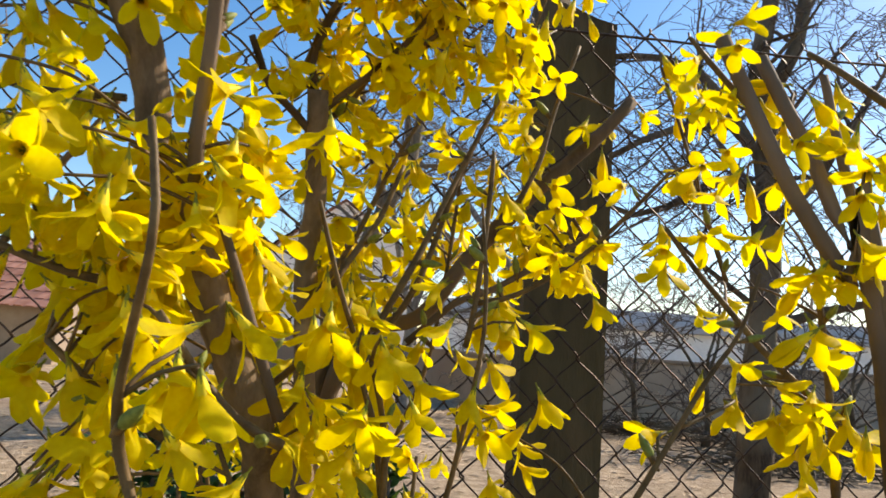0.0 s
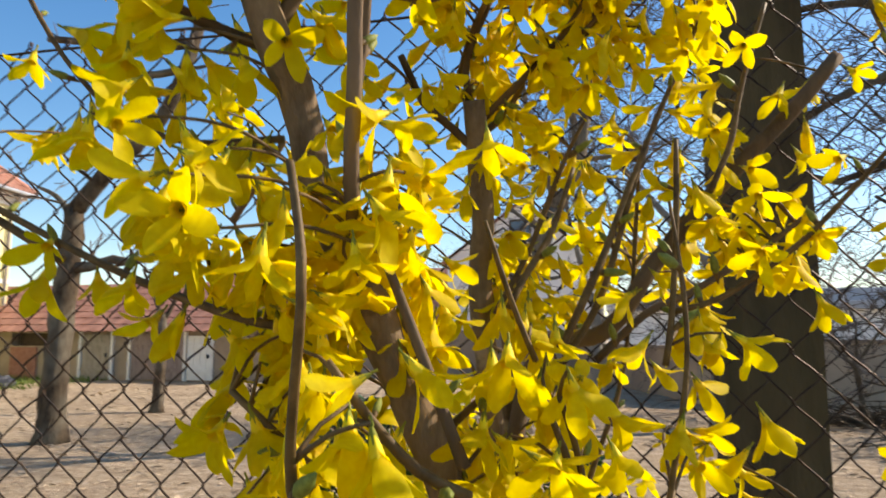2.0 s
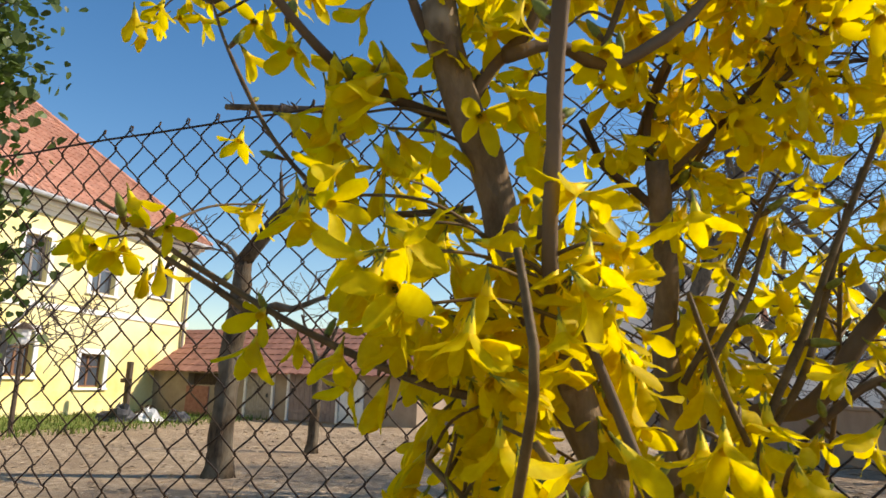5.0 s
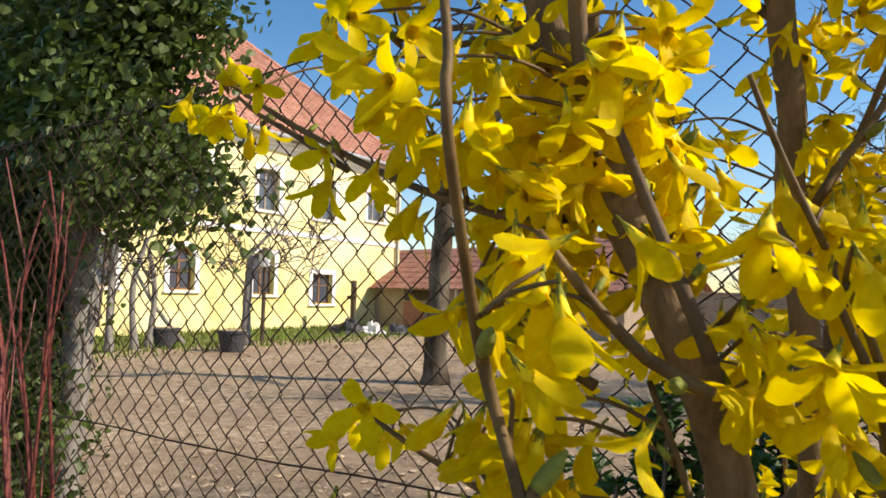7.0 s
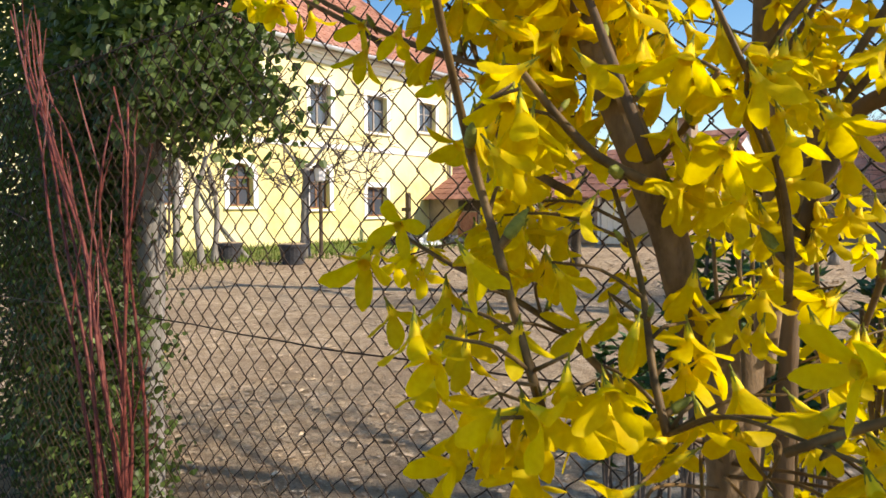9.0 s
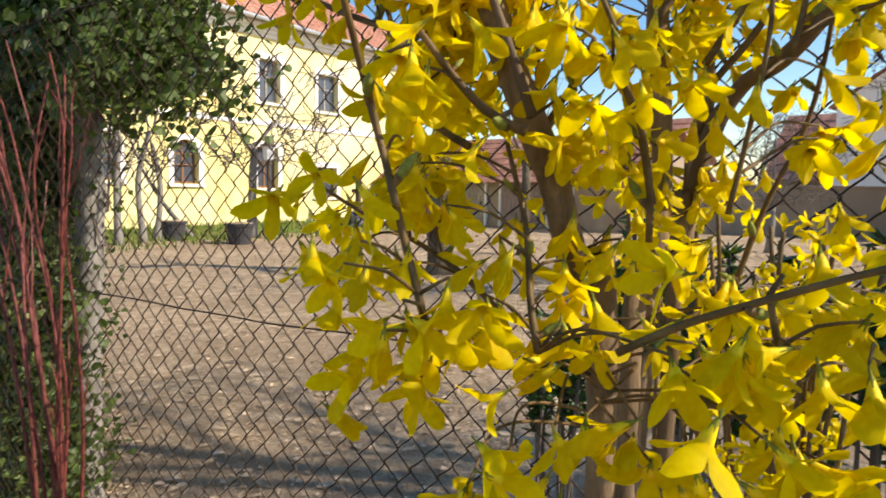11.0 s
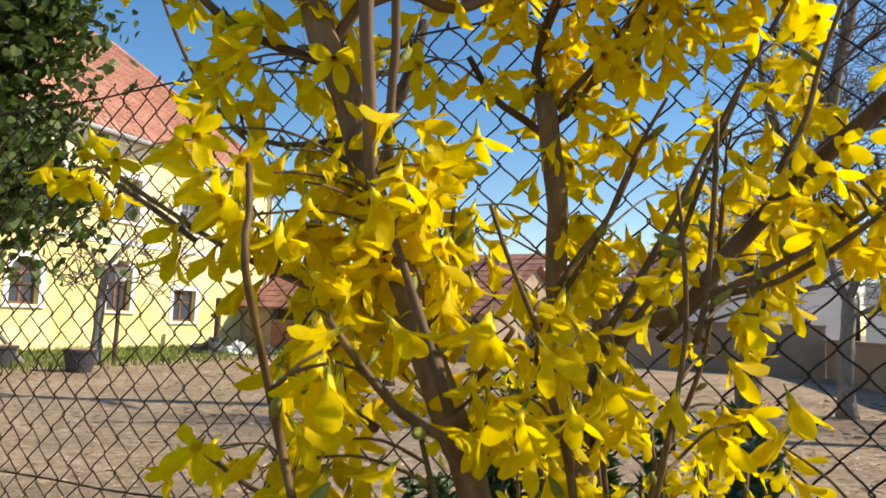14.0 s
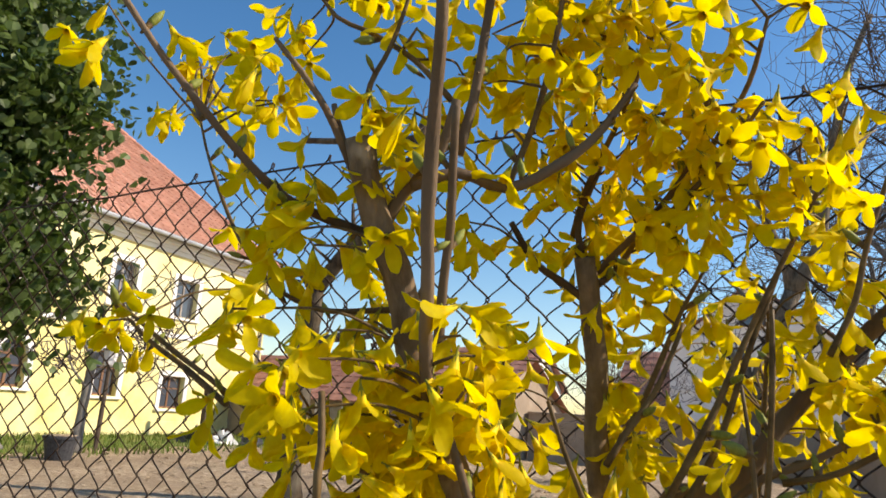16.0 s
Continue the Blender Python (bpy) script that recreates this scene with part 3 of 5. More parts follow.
    if jambs:
        for a, b in ((x0 - 0.09, x0 - 0.004), (x1 + 0.004, x1 + 0.09)):
            Geo().box(a, b, 16.9, 16.99, 0, top + 0.08, 0.006).make("jamb", plaster_w, d)
    Geo().box(x1 - 0.16, x1 - 0.1, 16.86, 16.903, top * 0.5, top * 0.5 + 0.12, 0.006).make("handle", dark_plastic, d)


plank_door(-15.47, -14.45, 1.33, 6, grey_boards, "weathered grey board door")
plank_door(-13.75, -12.0, 1.38, 9, mauve_boards, "wide faded brown board door")
plank_door(-11.88, -11.05, 1.28, 4, white_paint, "white painted board door", False)
Geo().box(-18.1, -17.1, 16.95, 16.996, 0.0, 0.94, 0.01).make("brick_panel", brick_patch, low, "patch of bare red brick")

cot = shed("cottage", "small white cottage with a red tiled roof and a chimney", -15.2, -11.2, 23.2, 27.0, 2.4, 4.0, plaster_w, roof_tile, [(2.3, 3.0, 1.0, 1.8)])
ch = Geo().box(-13.5, -12.95, 24.3, 24.85, 2.9, 4.4, 0.02).box(-13.56, -12.89, 24.24, 24.91, 4.402, 4.5, 0.02)
ch.make("chimney", concrete, cot, "dark sooty chimney")

# the long grey yard wall
wv = thing("yard_wall", "grey rendered concrete wall along the back of the yard", "wall", kind="structure")
for (ax, ay), (bx, by), h in (((-9.2, 19.6), (-1.2, 21.4), 1.38), ((-1.2, 21.4), (1.5, 13.3), 1.0), ((1.5, 13.3), (16.0, 10.6), 1.13)):
    L = math.hypot(bx - ax, by - ay)
    o = Geo().box(0, L, 0, 0.25, -0.05, h, 0.01).make("wall_section", beige_wall if ax > 1 else concrete, wv)
    o.matrix_local = Matrix.Translation((ax, ay, 0)) @ Matrix.Rotation(math.atan2(by - ay, bx - ax), 4, "Z")
    o = Geo().box(-0.02, L + 0.02, -0.05, 0.3, h + 0.002, h + 0.07, 0.01).make("coping", concrete, wv)
    o.matrix_local = Matrix.Translation((ax, ay, 0)) @ Matrix.Rotation(math.atan2(by - ay, bx - ax), 4, "Z")

# the tall grey barn with its gable to the yard
barn = thing("barn", "tall barn with a plain grey-white rendered gable", "building")
bx0, bx1, by0, by1, bh, br_ = -6.75, -0.75, 27.0, 36.0, 4.35, 6.6
v = [(bx0, by0, 0), (bx1, by0, 0), (bx1, by0, bh), ((bx0 + bx1) / 2, by0, br_), (bx0, by0, bh)]
v += [(x, by1, z) for x, y, z in v]
obj("gable_wall", v, [(0, 1, 2, 3, 4), (9, 8, 7, 6, 5), (0, 5, 6, 1), (1, 6, 7, 2), (4, 9, 5, 0), (2, 7, 8, 3), (3, 8, 9, 4)], plaster_g, barn)
xm = (bx0 + bx1) / 2
rb = new("roof")
rb.parent = barn
tiled_slope("tiles", (bx0 - 0.25, by1, bh - 0.1), (bx0 - 0.25, by0 - 0.2, bh - 0.1), (xm, by0 - 0.2, br_ + 0.08), (xm, by1, br_ + 0.08), rb, 0.4, 0.35)
tiled_slope("tiles", (bx1 + 0.25, by0 - 0.2, bh - 0.1), (bx1 + 0.25, by1, bh - 0.1), (xm, by1, br_ + 0.08), (xm, by0 - 0.2, br_ + 0.08), rb, 0.4, 0.35)
Geo().box(bx0 + 0.1, bx1 - 0.1, by0 - 0.06, by0 - 0.002, 2.6, 2.75, 0.01).make("band", plaster_w, barn)
for u0, u1, z0, z1 in ((-4.1, -3.35, 5.1, 5.9), (-4.45, -3.9, 3.3, 4.2)):
    w = new("window")
    w.parent = barn
    fg = Geo().box(u0 - 0.07, u0, by0 - 0.05, by0 - 0.002, z0 - 0.07, z1 + 0.07).box(u1, u1 + 0.07, by0 - 0.05, by0 - 0.002, z0 - 0.07, z1 + 0.07)
    fg.box(u0 + 0.001, u1 - 0.001, by0 - 0.05, by0 - 0.002, z0 - 0.07, z0).box(u0 + 0.001, u1 - 0.001, by0 - 0.05, by0 - 0.002, z1, z1 + 0.07)
    fg.make("window_frame", dark_wood_and_rooms, w)
    Geo().box(u0 + 0.002, u1 - 0.002, by0 - 0.02, by0 - 0.004, z0 + 0.002, z1 - 0.002).make("pane", glass, w)
red = shed("tile_roofed_shed", "shed with a red tiled roof beside the barn", -9.25, -7.1, 28.3, 33.0, 1.8, 4.45, brown_wall, roof_tile)
hall = thing("workshop_hall", "long white hall with a flat grey sheet roof", "building")
Geo().box(-0.4, 24, 29, 40, 0, 2.3).make("hall_wall", plaster_w, hall)
Geo().box(-0.45, 24.4, 28.6, 40.4, 2.302, 2.62, 0.02).make("roof_sheet", metal_roof, hall)
Geo().box(-0.45, 24.4, 31.5, 37.5, 2.622, 3.3, 0.05).make("roof_light", metal_roof, hall)
# ---- bare trees ----


def grow(geo, fine, rng, p, d, length, r, level, droop=0.0, spread=0.7, kids=(3, 5), min_r=0.004):
    """One limb and its side branches; thin ones go into the mesh of twigs."""
    n = 5 if level > 1 else 3
    pts, q, dd = [p], p.copy(), d.copy()
    for i in range(n):
        dd = (dd + Vector((rng.gauss(0, 0.13), rng.gauss(0, 0.13), rng.gauss(0, 0.1) - droop)) * (1.2 if level < 3 else 0.8)).normalized()
        q = q + dd * (length / n)
        pts.append(q)
    rad = [max(min_r, r * (1 - 0.55 * i / n)) for i in range(n + 1)]
    (geo if r > 0.02 else fine).tube(pts, rad, 6 if r > 0.03 else (4 if r > 0.01 else 3), cap=r > 0.02)
    if level == 0:
        return
    for _ in range(rng.randint(*kids)):
        f = rng.uniform(0.3, 1.0)
        i = min(n - 1, int(f * n))
        b = pts[i].lerp(pts[i + 1], f * n - i)
        side = Vector((rng.gauss(0, 1), rng.gauss(0, 1), rng.gauss(0.25, 0.6))).normalized()
        grow(geo, fine, rng, b, (dd * (1 - spread) + side * spread).normalized(), length * rng.uniform(0.5, 0.78), max(min_r, r * (1 - 0.5 * f) * rng.uniform(0.4, 0.6)), level - 1, droop, spread, kids, min_r)


def tree(label, base, trunk_pts, trunk_r, limbs, mat, seed, level=3, kids=(3, 5), name="bare_tree", group="", twig=fine_twigs, min_r=0.004, guides=()):
    """A leafless tree: a trunk through points, named limbs, and a crown of branches."""
    t = thing(name, label, "tree", group, m=Matrix.Translation(base))
    rng = random.Random(seed)
    tp = spline(trunk_pts, 0.15)
    m = len(tp)
    tr = Geo().tube(tp, [trunk_r[0] + (trunk_r[1] - trunk_r[0]) * (i / (m - 1)) ** 0.8 + (0.35 * trunk_r[0] * max(0, 1 - i * 0.6)) for i in range(m)], 14, True, 0.15, rng)
    tr.make("trunk", mat, t, smooth=True)
    fine = Geo()
    for (start, way, length, r) in limbs:
        cr = Geo()
        grow(cr, fine, rng, Vector(start), Vector(way).normalized(), length, r, level, 0.0, 0.62, kids, min_r)
        cr.make("limb", mat, t, smooth=True)
    for pts, r0, r1, many, reach in guides:
        sp = spline(pts, 0.18)
        k = len(sp)
        cr = Geo().tube(sp, [r0 + (r1 - r0) * i / (k - 1) for i in range(k)], 8, True, 0.08, rng)
        for _ in range(many):
            f = rng.uniform(0.15, 1.0)
            i = min(k - 2, int(f * (k - 1)))
            d = (sp[i + 1] - sp[i]).normalized()
            out = Vector((rng.gauss(0, 1), rng.gauss(0, 0.8), rng.gauss(0.4, 0.7))).normalized()
            grow(cr, fine, rng, sp[i], (d * 0.45 + out * 0.6).normalized(), reach * rng.uniform(0.6, 1.1), max(min_r, (r0 + (r1 - r0) * f) * rng.uniform(0.25, 0.5)), level - 2, 0.0, 0.6, kids, min_r)
        cr.make("limb", mat, t, smooth=True)
    fine.make("twig_mass", twig, t)["kind"] = "stuff"
    return t


tree("pollarded fruit tree with a thick dark trunk and bare limbs", (-6.47, 6.42, -0.03), [(0, 0, 0), (0.02, 0.0, 0.8), (0.06, 0.0, 1.6), (0.12, 0.0, 2.3), (0.13, 0, 2.85)], (0.17, 0.12),
     [((0.12, 0, 2.7), (-0.6, 0.2, 0.6), 0.9, 0.05)], wet_bark, 11, 3, (2, 3), min_r=0.007, guides=(
         ([(0.1, 0, 2.1), (0.4, 0, 2.12), (0.73, 0, 2.2), (1.0, 0, 2.15), (1.5, 0, 2.3)], 0.07, 0.03, 6, 0.5),
         ([(0.13, 0, 2.8), (0.6, 0, 3.3), (1.3, 0, 3.9), (1.6, 0, 4.5), (1.7, 0.1, 5.1)], 0.11, 0.07, 8, 0.6),
         ([(1.65, 0, 4.8), (1.1, 0, 4.82), (0.4, 0, 4.95), (-0.44, 0, 5.1)], 0.055, 0.045, 4, 0.3),
         ([(1.6, 0, 4.5), (1.2, 0, 4.46), (0.8, 0, 4.5)], 0.05, 0.04, 2, 0.3)))
tree("slim young tree with a dark trunk in the yard", (-7.45, 9.7, -0.03), [(0, 0, 0), (0.03, 0, 0.8), (0, 0.03, 1.7)], (0.1, 0.07),
     [((0, 0.02, 1.5), (0.5, 0.1, 0.9), 1.0, 0.045), ((0, 0.02, 1.6), (-0.5, 0.2, 0.9), 1.0, 0.045)], wet_bark, 12, 3, (2, 4))
tree("grey forked fruit tree before the wall", (-1.22, 8.55, -0.03), [(0, 0, 0), (0.02, 0.0, 0.78), (0.1, 0.0, 1.45), (0.13, 0.0, 1.77), (0.15, 0, 1.9)], (0.165, 0.13),
     [((0.45, 0.02, 2.6), (-0.5, 0.5, 0.7), 1.3, 0.04)], fork_bark, 13, 4, (3, 4), guides=(
         ([(0.1, 0, 1.72), (0.02, 0, 1.95), (-0.07, 0, 2.12), (-0.21, 0, 2.28)], 0.085, 0.06, 2, 0.5),
         ([(0.14, 0, 1.8), (0.31, 0, 2.3), (0.45, 0, 2.65), (0.57, 0, 2.95)], 0.12, 0.1, 3, 0.8),
         ([(0.56, 0, 2.9), (0.53, 0, 3.23), (0.37, 0, 3.67), (0.21, 0, 4.28), (0.12, 0.1, 5.0)], 0.075, 0.025, 11, 1.3),
         ([(0.56, 0, 2.9), (0.7, 0, 3.18), (0.86, 0, 3.42), (0.98, 0, 4.2), (1.15, 0, 5.0), (1.31, 0, 5.7), (1.6, 0, 6.4)], 0.09, 0.03, 13, 1.4),
         ([(0.1, 0, 1.6), (0.27, 0, 1.66), (0.52, 0, 1.74), (0.77, 0, 1.8), (1.3, 0.1, 2.2)], 0.04, 0.02, 6, 0.7)))
tree("old fruit tree with dark arching limbs and dense bare twigs", (2.26, 4.0, -0.03), [(0, 0, 0), (0.02, 0, 0.5), (0.036, 0.0, 0.9), (0.09, 0, 1.7), (0.09, 0, 2.3)], (0.125, 0.085),
     [((0.09, 0, 2.2), (0.7, 0.1, 0.8), 1.2, 0.05), ((0.09, 0, 2.3), (0.2, 0.4, 0.95), 1.2, 0.045), ((0.06, 0, 1.5), (0.9, -0.3, 0.4), 1.0, 0.04), ((0.08, 0, 1.6), (-0.7, 0.4, 0.55), 0.9, 0.03)], wet_bark, 14, 5, (2, 4), min_r=0.0028, guides=(
         ([(0.09, 0, 2.2), (0.12, 0, 2.7), (0.05, 0.05, 3.3), (0.15, 0.05, 3.9), (0.1, 0.1, 4.5), (0.2, 0.1, 5.2)], 0.085, 0.045, 10, 0.8),
         ([(0.08, 0, 3.1), (0.3, 0, 3.5), (0.42, 0.05, 4.1), (0.6, 0.05, 4.8)], 0.06, 0.03, 8, 0.7),
         ([(0.09, 0, 2.25), (0.07, 0, 2.4), (-0.06, 0, 2.48), (-0.207, 0, 2.49), (-0.358, 0, 2.43), (-0.578, 0, 2.285), (-0.81, 0, 2.21), (-1.1, 0, 2.3)], 0.055, 0.014, 13, 0.7),
         ([(0.09, 0, 2.3), (0.03, 0, 2.7), (-0.149, 0, 2.89), (-0.465, 0, 2.87), (-0.768, 0, 2.74), (-0.992, 0, 2.6), (-1.4, 0, 2.55)], 0.05, 0.012, 16, 0.75),
         ([(0.03, 0, 2.7), (-0.34, 0.1, 3.3), (-0.84, 0.1, 3.39), (-1.3, 0, 3.27), (-1.8, 0, 3.3)], 0.04, 0.012, 16, 0.8)))
tree("tall bare tree behind the fence with a web of fine twigs", (1.4, 9.6, -0.03), [(0, 0, 0), (0.03, 0, 1.0), (0.1, 0.05, 2.2)], (0.13, 0.1),
     [((0.1, 0.05, 2.1), (-0.45, 0.1, 0.9), 2.4, 0.075), ((0.1, 0.05, 2.1), (0.4, 0.1, 0.95), 2.4, 0.075), ((0.08, 0.03, 1.8), (-0.9, 0.1, 0.6), 1.9, 0.05)], grey_bark, 15, 5, (3, 4))
tree("bare orchard tree with upright limbs", (-0.3, 11.5, -0.03), [(0, 0, 0), (0.0, 0, 0.9), (0.06, 0.05, 1.8)], (0.12, 0.1),
     [((0.05, 0.05, 1.7), (-0.4, 0.1, 0.9), 2.2, 0.07), ((0.05, 0.05, 1.8), (0.45, 0.1, 0.9), 2.3, 0.07), ((0.05, 0, 1.5), (0.8, 0.1, 0.5), 1.6, 0.045)], grey_bark, 16, 5, (3, 4))
tree("thorny bare shrub tree against the wall", (2.0, 12.3, -0.03), [(0, 0, 0), (0.02, 0, 0.4), (0.0, 0.02, 0.9)], (0.07, 0.055),
     [((0, 0, 0.7), (-0.7, 0, 0.7), 1.5, 0.04), ((0, 0, 0.8), (0.6, 0.1, 0.8), 1.5, 0.04), ((0, 0, 0.9), (0.05, 0, 1), 1.5, 0.04), ((0, 0, 0.5), (0.9, 0, 0.4), 1.2, 0.03)], wet_bark, 17, 4, (3, 4), "bare_shrub")
tree("small bare tree by the back wall", (-4.6, 14.2, -0.03), [(0, 0, 0), (0.02, 0, 0.5), (0.02, 0.02, 1.0)], (0.08, 0.06),
     [((0, 0, 0.9), (-0.5, 0, 0.8), 1.4, 0.045), ((0, 0, 1.0), (0.5, 0.1, 0.8), 1.5, 0.045), ((0, 0, 1.0), (0, 0, 1), 1.4, 0.04)], grey_bark, 18, 4, (3, 4))
tree("slender bare tree before the house with drooping twigs", (-13.75, 7.9, -0.03), [(0, 0, 0), (0.0, 0, 1.0), (0.05, 0.03, 2.1)], (0.11, 0.08),
     [((0.03, 0.02, 1.9), (-0.5, -0.5, 0.8), 1.4, 0.045), ((0.05, 0.03, 2.1), (0.3, 0.6, 0.8), 1.6, 0.045), ((0.02, 0, 1.5), (0.3, 0.7, 0.5), 1.2, 0.03), ((0.02, 0, 1.3), (0.1, -0.8, 0.6), 1.3, 0.03), ((0.02, 0, 1.7), (0.2, 1.0, 0.3), 1.5, 0.03)], grey_bark, 19, 3, (3, 4), min_r=0.011)
tree("thin sapling leaning by the house", (-14.6, 6.9, -0.03), [(0, 0, 0), (-0.3, -0.6, 0.9), (-0.5, -1.0, 1.7)], (0.05, 0.035),
     [((-0.4, -0.8, 1.3), (0.1, 0.4, 0.8), 0.8, 0.02)], grey_bark, 20, 2, (2, 3), "sapling")
for k, (x, y, h) in enumerate(((-13.6, 5.35, 3.2), (-13.3, 4.75, 3.0), (-14.0, 5.0, 3.4), (-13.9, 5.75, 2.9), (-13.2, 4.3, 2.8))):
    tree("thin bare sapling in the grass by the house", (x, y, -0.03), [(0, 0, 0), (0.04, -0.1 + 0.06 * k, h * 0.4), (0.02 * k, 0.15 - 0.08 * k, h * 0.7)], (0.075, 0.045),
         [((0.02, 0, h * 0.6), (0.2, 0.5 - 0.3 * k, 1), h * 0.4, 0.03), ((0.02, 0, h * 0.5), (-0.2, -0.4, 1), h * 0.4, 0.028), ((0.02, 0.02, h * 0.35), (0.1, 0.7 - 0.3 * k, 0.8), h * 0.3, 0.024)], grey_bark, 30 + k, 2, (3, 4), "sapling", "saplings by the house", fine_twigs, 0.01)
# bare shrubs, and cut brushwood partly standing in for shade, along the wall's foot
for k, (x, y, h) in enumerate(((3.3, 10.3, 1.0), (4.2, 9.7, 1.15), (2.75, 11.2, 0.8), (5.3, 9.5, 1.0), (6.4, 9.8, 0.9))):
    tree("dark bare shrub with crooked stems before the wall", (x, y, -0.03), [(0, 0, 0), (0.03, 0, h * 0.4), (-0.02, 0.02, h)], (0.05, 0.035),
         [((0, 0, h * 0.8), (-0.6, 0, 0.8), 1.2, 0.03), ((0, 0, h * 0.9), (0.5, 0.1, 0.9), 1.2, 0.03), ((0, 0, h), (0.1, 0, 1), 1.1, 0.028), ((0, 0, h * 0.35), (-0.9, 0.1, 0.35), 1.1, 0.026), ((0, 0, h * 0.45), (0.9, -0.1, 0.4), 1.0, 0.026)],
         wet_bark, 70 + k, 3, (3, 4), "bare_shrub", "shrubs before the wall", fine_twigs, 0.007)
hr = random.Random(64)
# heaps added to darken earth that lies in shade
for hx, hy, wide, count in ((3.6, 10.6, 0.8, 420), (5.6, 9.3, 0.9, 420), (4.3, 7.6, 0.7, 320), (7.6, 9.9, 1.0, 380)):
    heap = thing("shade_brush_heap", "low heap of dark cut brushwood, partly standing in for shaded earth", "brushwood", "brushwood before the wall", m=Matrix.Translation((hx, hy, 0)))
    hg = Geo()
    for _ in range(count):
        u = hr.gauss(0, wide)
        p = Vector((u, -0.16 * u + hr.gauss(0, 0.28), abs(hr.gauss(0, 0.13)) + 0.01))
        d = Vector((hr.gauss(0, 1), hr.gauss(0, 0.5), hr.gauss(0, 0.16))).normalized() * hr.uniform(0.15, 0.5)
        e = p + d
        e.z = max(0.01, e.z)
        hg.tube([p, p.lerp(e, 0.5) + Vector((0, hr.gauss(0, 0.03), abs(hr.gauss(0, 0.03)))), e], [0.013, 0.01, 0.005], 4)
    hg.make("stick_mass", wet_bark, heap)["kind"] = "stuff"
# woods far behind
for k, (x, y, h) in enumerate(((-15.5, 45, 4.6), (-10.5, 48, 6), (-13, 40, 4), (4, 48, 6.5), (12, 45, 6), (-2, 52, 6.5), (18, 52, 7))):
    tree("distant bare tree behind the roofs", (x, y, -0.03), [(0, 0, 0), (0.1, 0, h * 0.3), (0.1, 0.05, h * 0.55)], (0.2, 0.13),
         [((0.1, 0.05, h * 0.5), (-0.6, 0.1, 0.8), h * 0.5, 0.09), ((0.1, 0.05, h * 0.52), (0.6, -0.1, 0.8), h * 0.5, 0.09), ((0.1, 0.05, h * 0.55), (0.05, 0.1, 1), h * 0.5, 0.09)],
         grey_bark, 50 + k, 4, (3, 4), "bare_tree", "distant trees", fine_twigs, 0.008)

# ---- the chain-link fence ----
FENCE = Matrix.Translation((-0.55, 0, 0)) @ Matrix.Rotation(math.atan(0.12), 4, "Z")
fence = thing("chain_link_fence", "rusty dark chain-link fence with loose tension wires", "fence", kind="", m=FENCE)
PITCH, ROWH, FX0, NW = 0.046, 0.0485, -3.896, 290
SEG = 62
wire_meshes = []
for par in (0, 1):
    for var in range(4):
        rw = random.Random(100 + par * 10 + var)
        pts = []
        for j in range(SEG + 1):
            z = 1.57 - j * ROWH / 2
            side = (j + par) % 2
            x = PITCH / 2 * side + rw.uniform(-0.0014, 0.0014)
            y = (0.0016 if side else -0.0016)
            zz = z + rw.uniform(-0.0012, 0.0012)
            pts.append((x, y * 0.2, zz))
        fine = []
        for j in range(SEG + 1):
            q = Vector(pts[j])
            out = 1 if (j + par) % 2 else -1
            turn = 0.0021 if j % 2 else -0.0021
            h = ROWH * 0.055
            fine += [q + Vector((-out * 0.0015, -turn, h)), q + Vector((out * 0.0009, 0, h * 0.3)), q + Vector((out * 0.0009, 0, -h * 0.3)), q + Vector((-out * 0.0015, turn, -h))]
            if j < SEG:
                e = Vector(pts[j + 1]) + Vector((out * 0.0015, turn, h))
                s0 = q + Vector((-out * 0.0015, turn, -h))
                bend = Vector((out * 0.0006, 0, 0))
                fine += [s0.lerp(e, 0.25) + bend, s0.lerp(e, 0.75) - bend]
        fine = fine[1:]
        fine[0] = Vector(pts[0]) + Vector((0, 0.002, 0.006))
        gw = Geo().tube(fine, 0.00112, 4, False)
        me = bpy.data.meshes.new("wire")
        me.from_pydata(gw.v, [], gw.f)
        me.materials.append(wire_mat)
        me.polygons.foreach_set("use_smooth", [True] * len(me.polygons))
        wire_meshes.append(me)
rw = random.Random(7)
for i in range(NW):
    o = new("wire", wire_meshes[(i % 2) * 4 + rw.randrange(4)])
    o.parent = fence
    x = FX0 + i * PITCH / 2
    o.location = (x, 0.006 * noise.noise(Vector((x * 0.8, 0, 0))), 0.006 * noise.noise(Vector((x * 0.7, 4, 0))) + 0.026 * (x + 0.06))


def strand(name, z, sag, y, parent):
    pts = [(FX0 - 0.2 + 0.07 * k, y + 0.002 * math.sin(k * 1.3), z + 0.026 * (FX0 - 0.14 + 0.07 * k) + sag * math.sin(k * 0.31) + 0.004 * noise.noise(Vector((k * 0.4, z, 0)))) for k in range(98)]
    return Geo().tube(pts, 0.0016, 5, False).make(name, wire_mat, parent, smooth=True)


strand("tension_wire", 1.56, 0.003, -0.003, fence), strand("tension_wire", 0.995, 0.004, -0.004, fence), strand("tension_wire", 0.12, 0.004, -0.004, fence)


def old_post(name, label, x0, x1, y0, y1, h, mat, seed, group=""):
    """A squared post, its edges worn and its top weathered to a slope."""
    t = thing(name, label, "post", group, m=Matrix.Translation(((x0 + x1) / 2, (y0 + y1) / 2, 0)))
    w, d, n, m = (x1 - x0) / 2, (y1 - y0) / 2, 20, 40
    v, f = [], []
    for j in range(m + 1):
        z = -0.1 + (h + 0.1) * min(1, j / (m - 3)) if j <= m - 3 else h
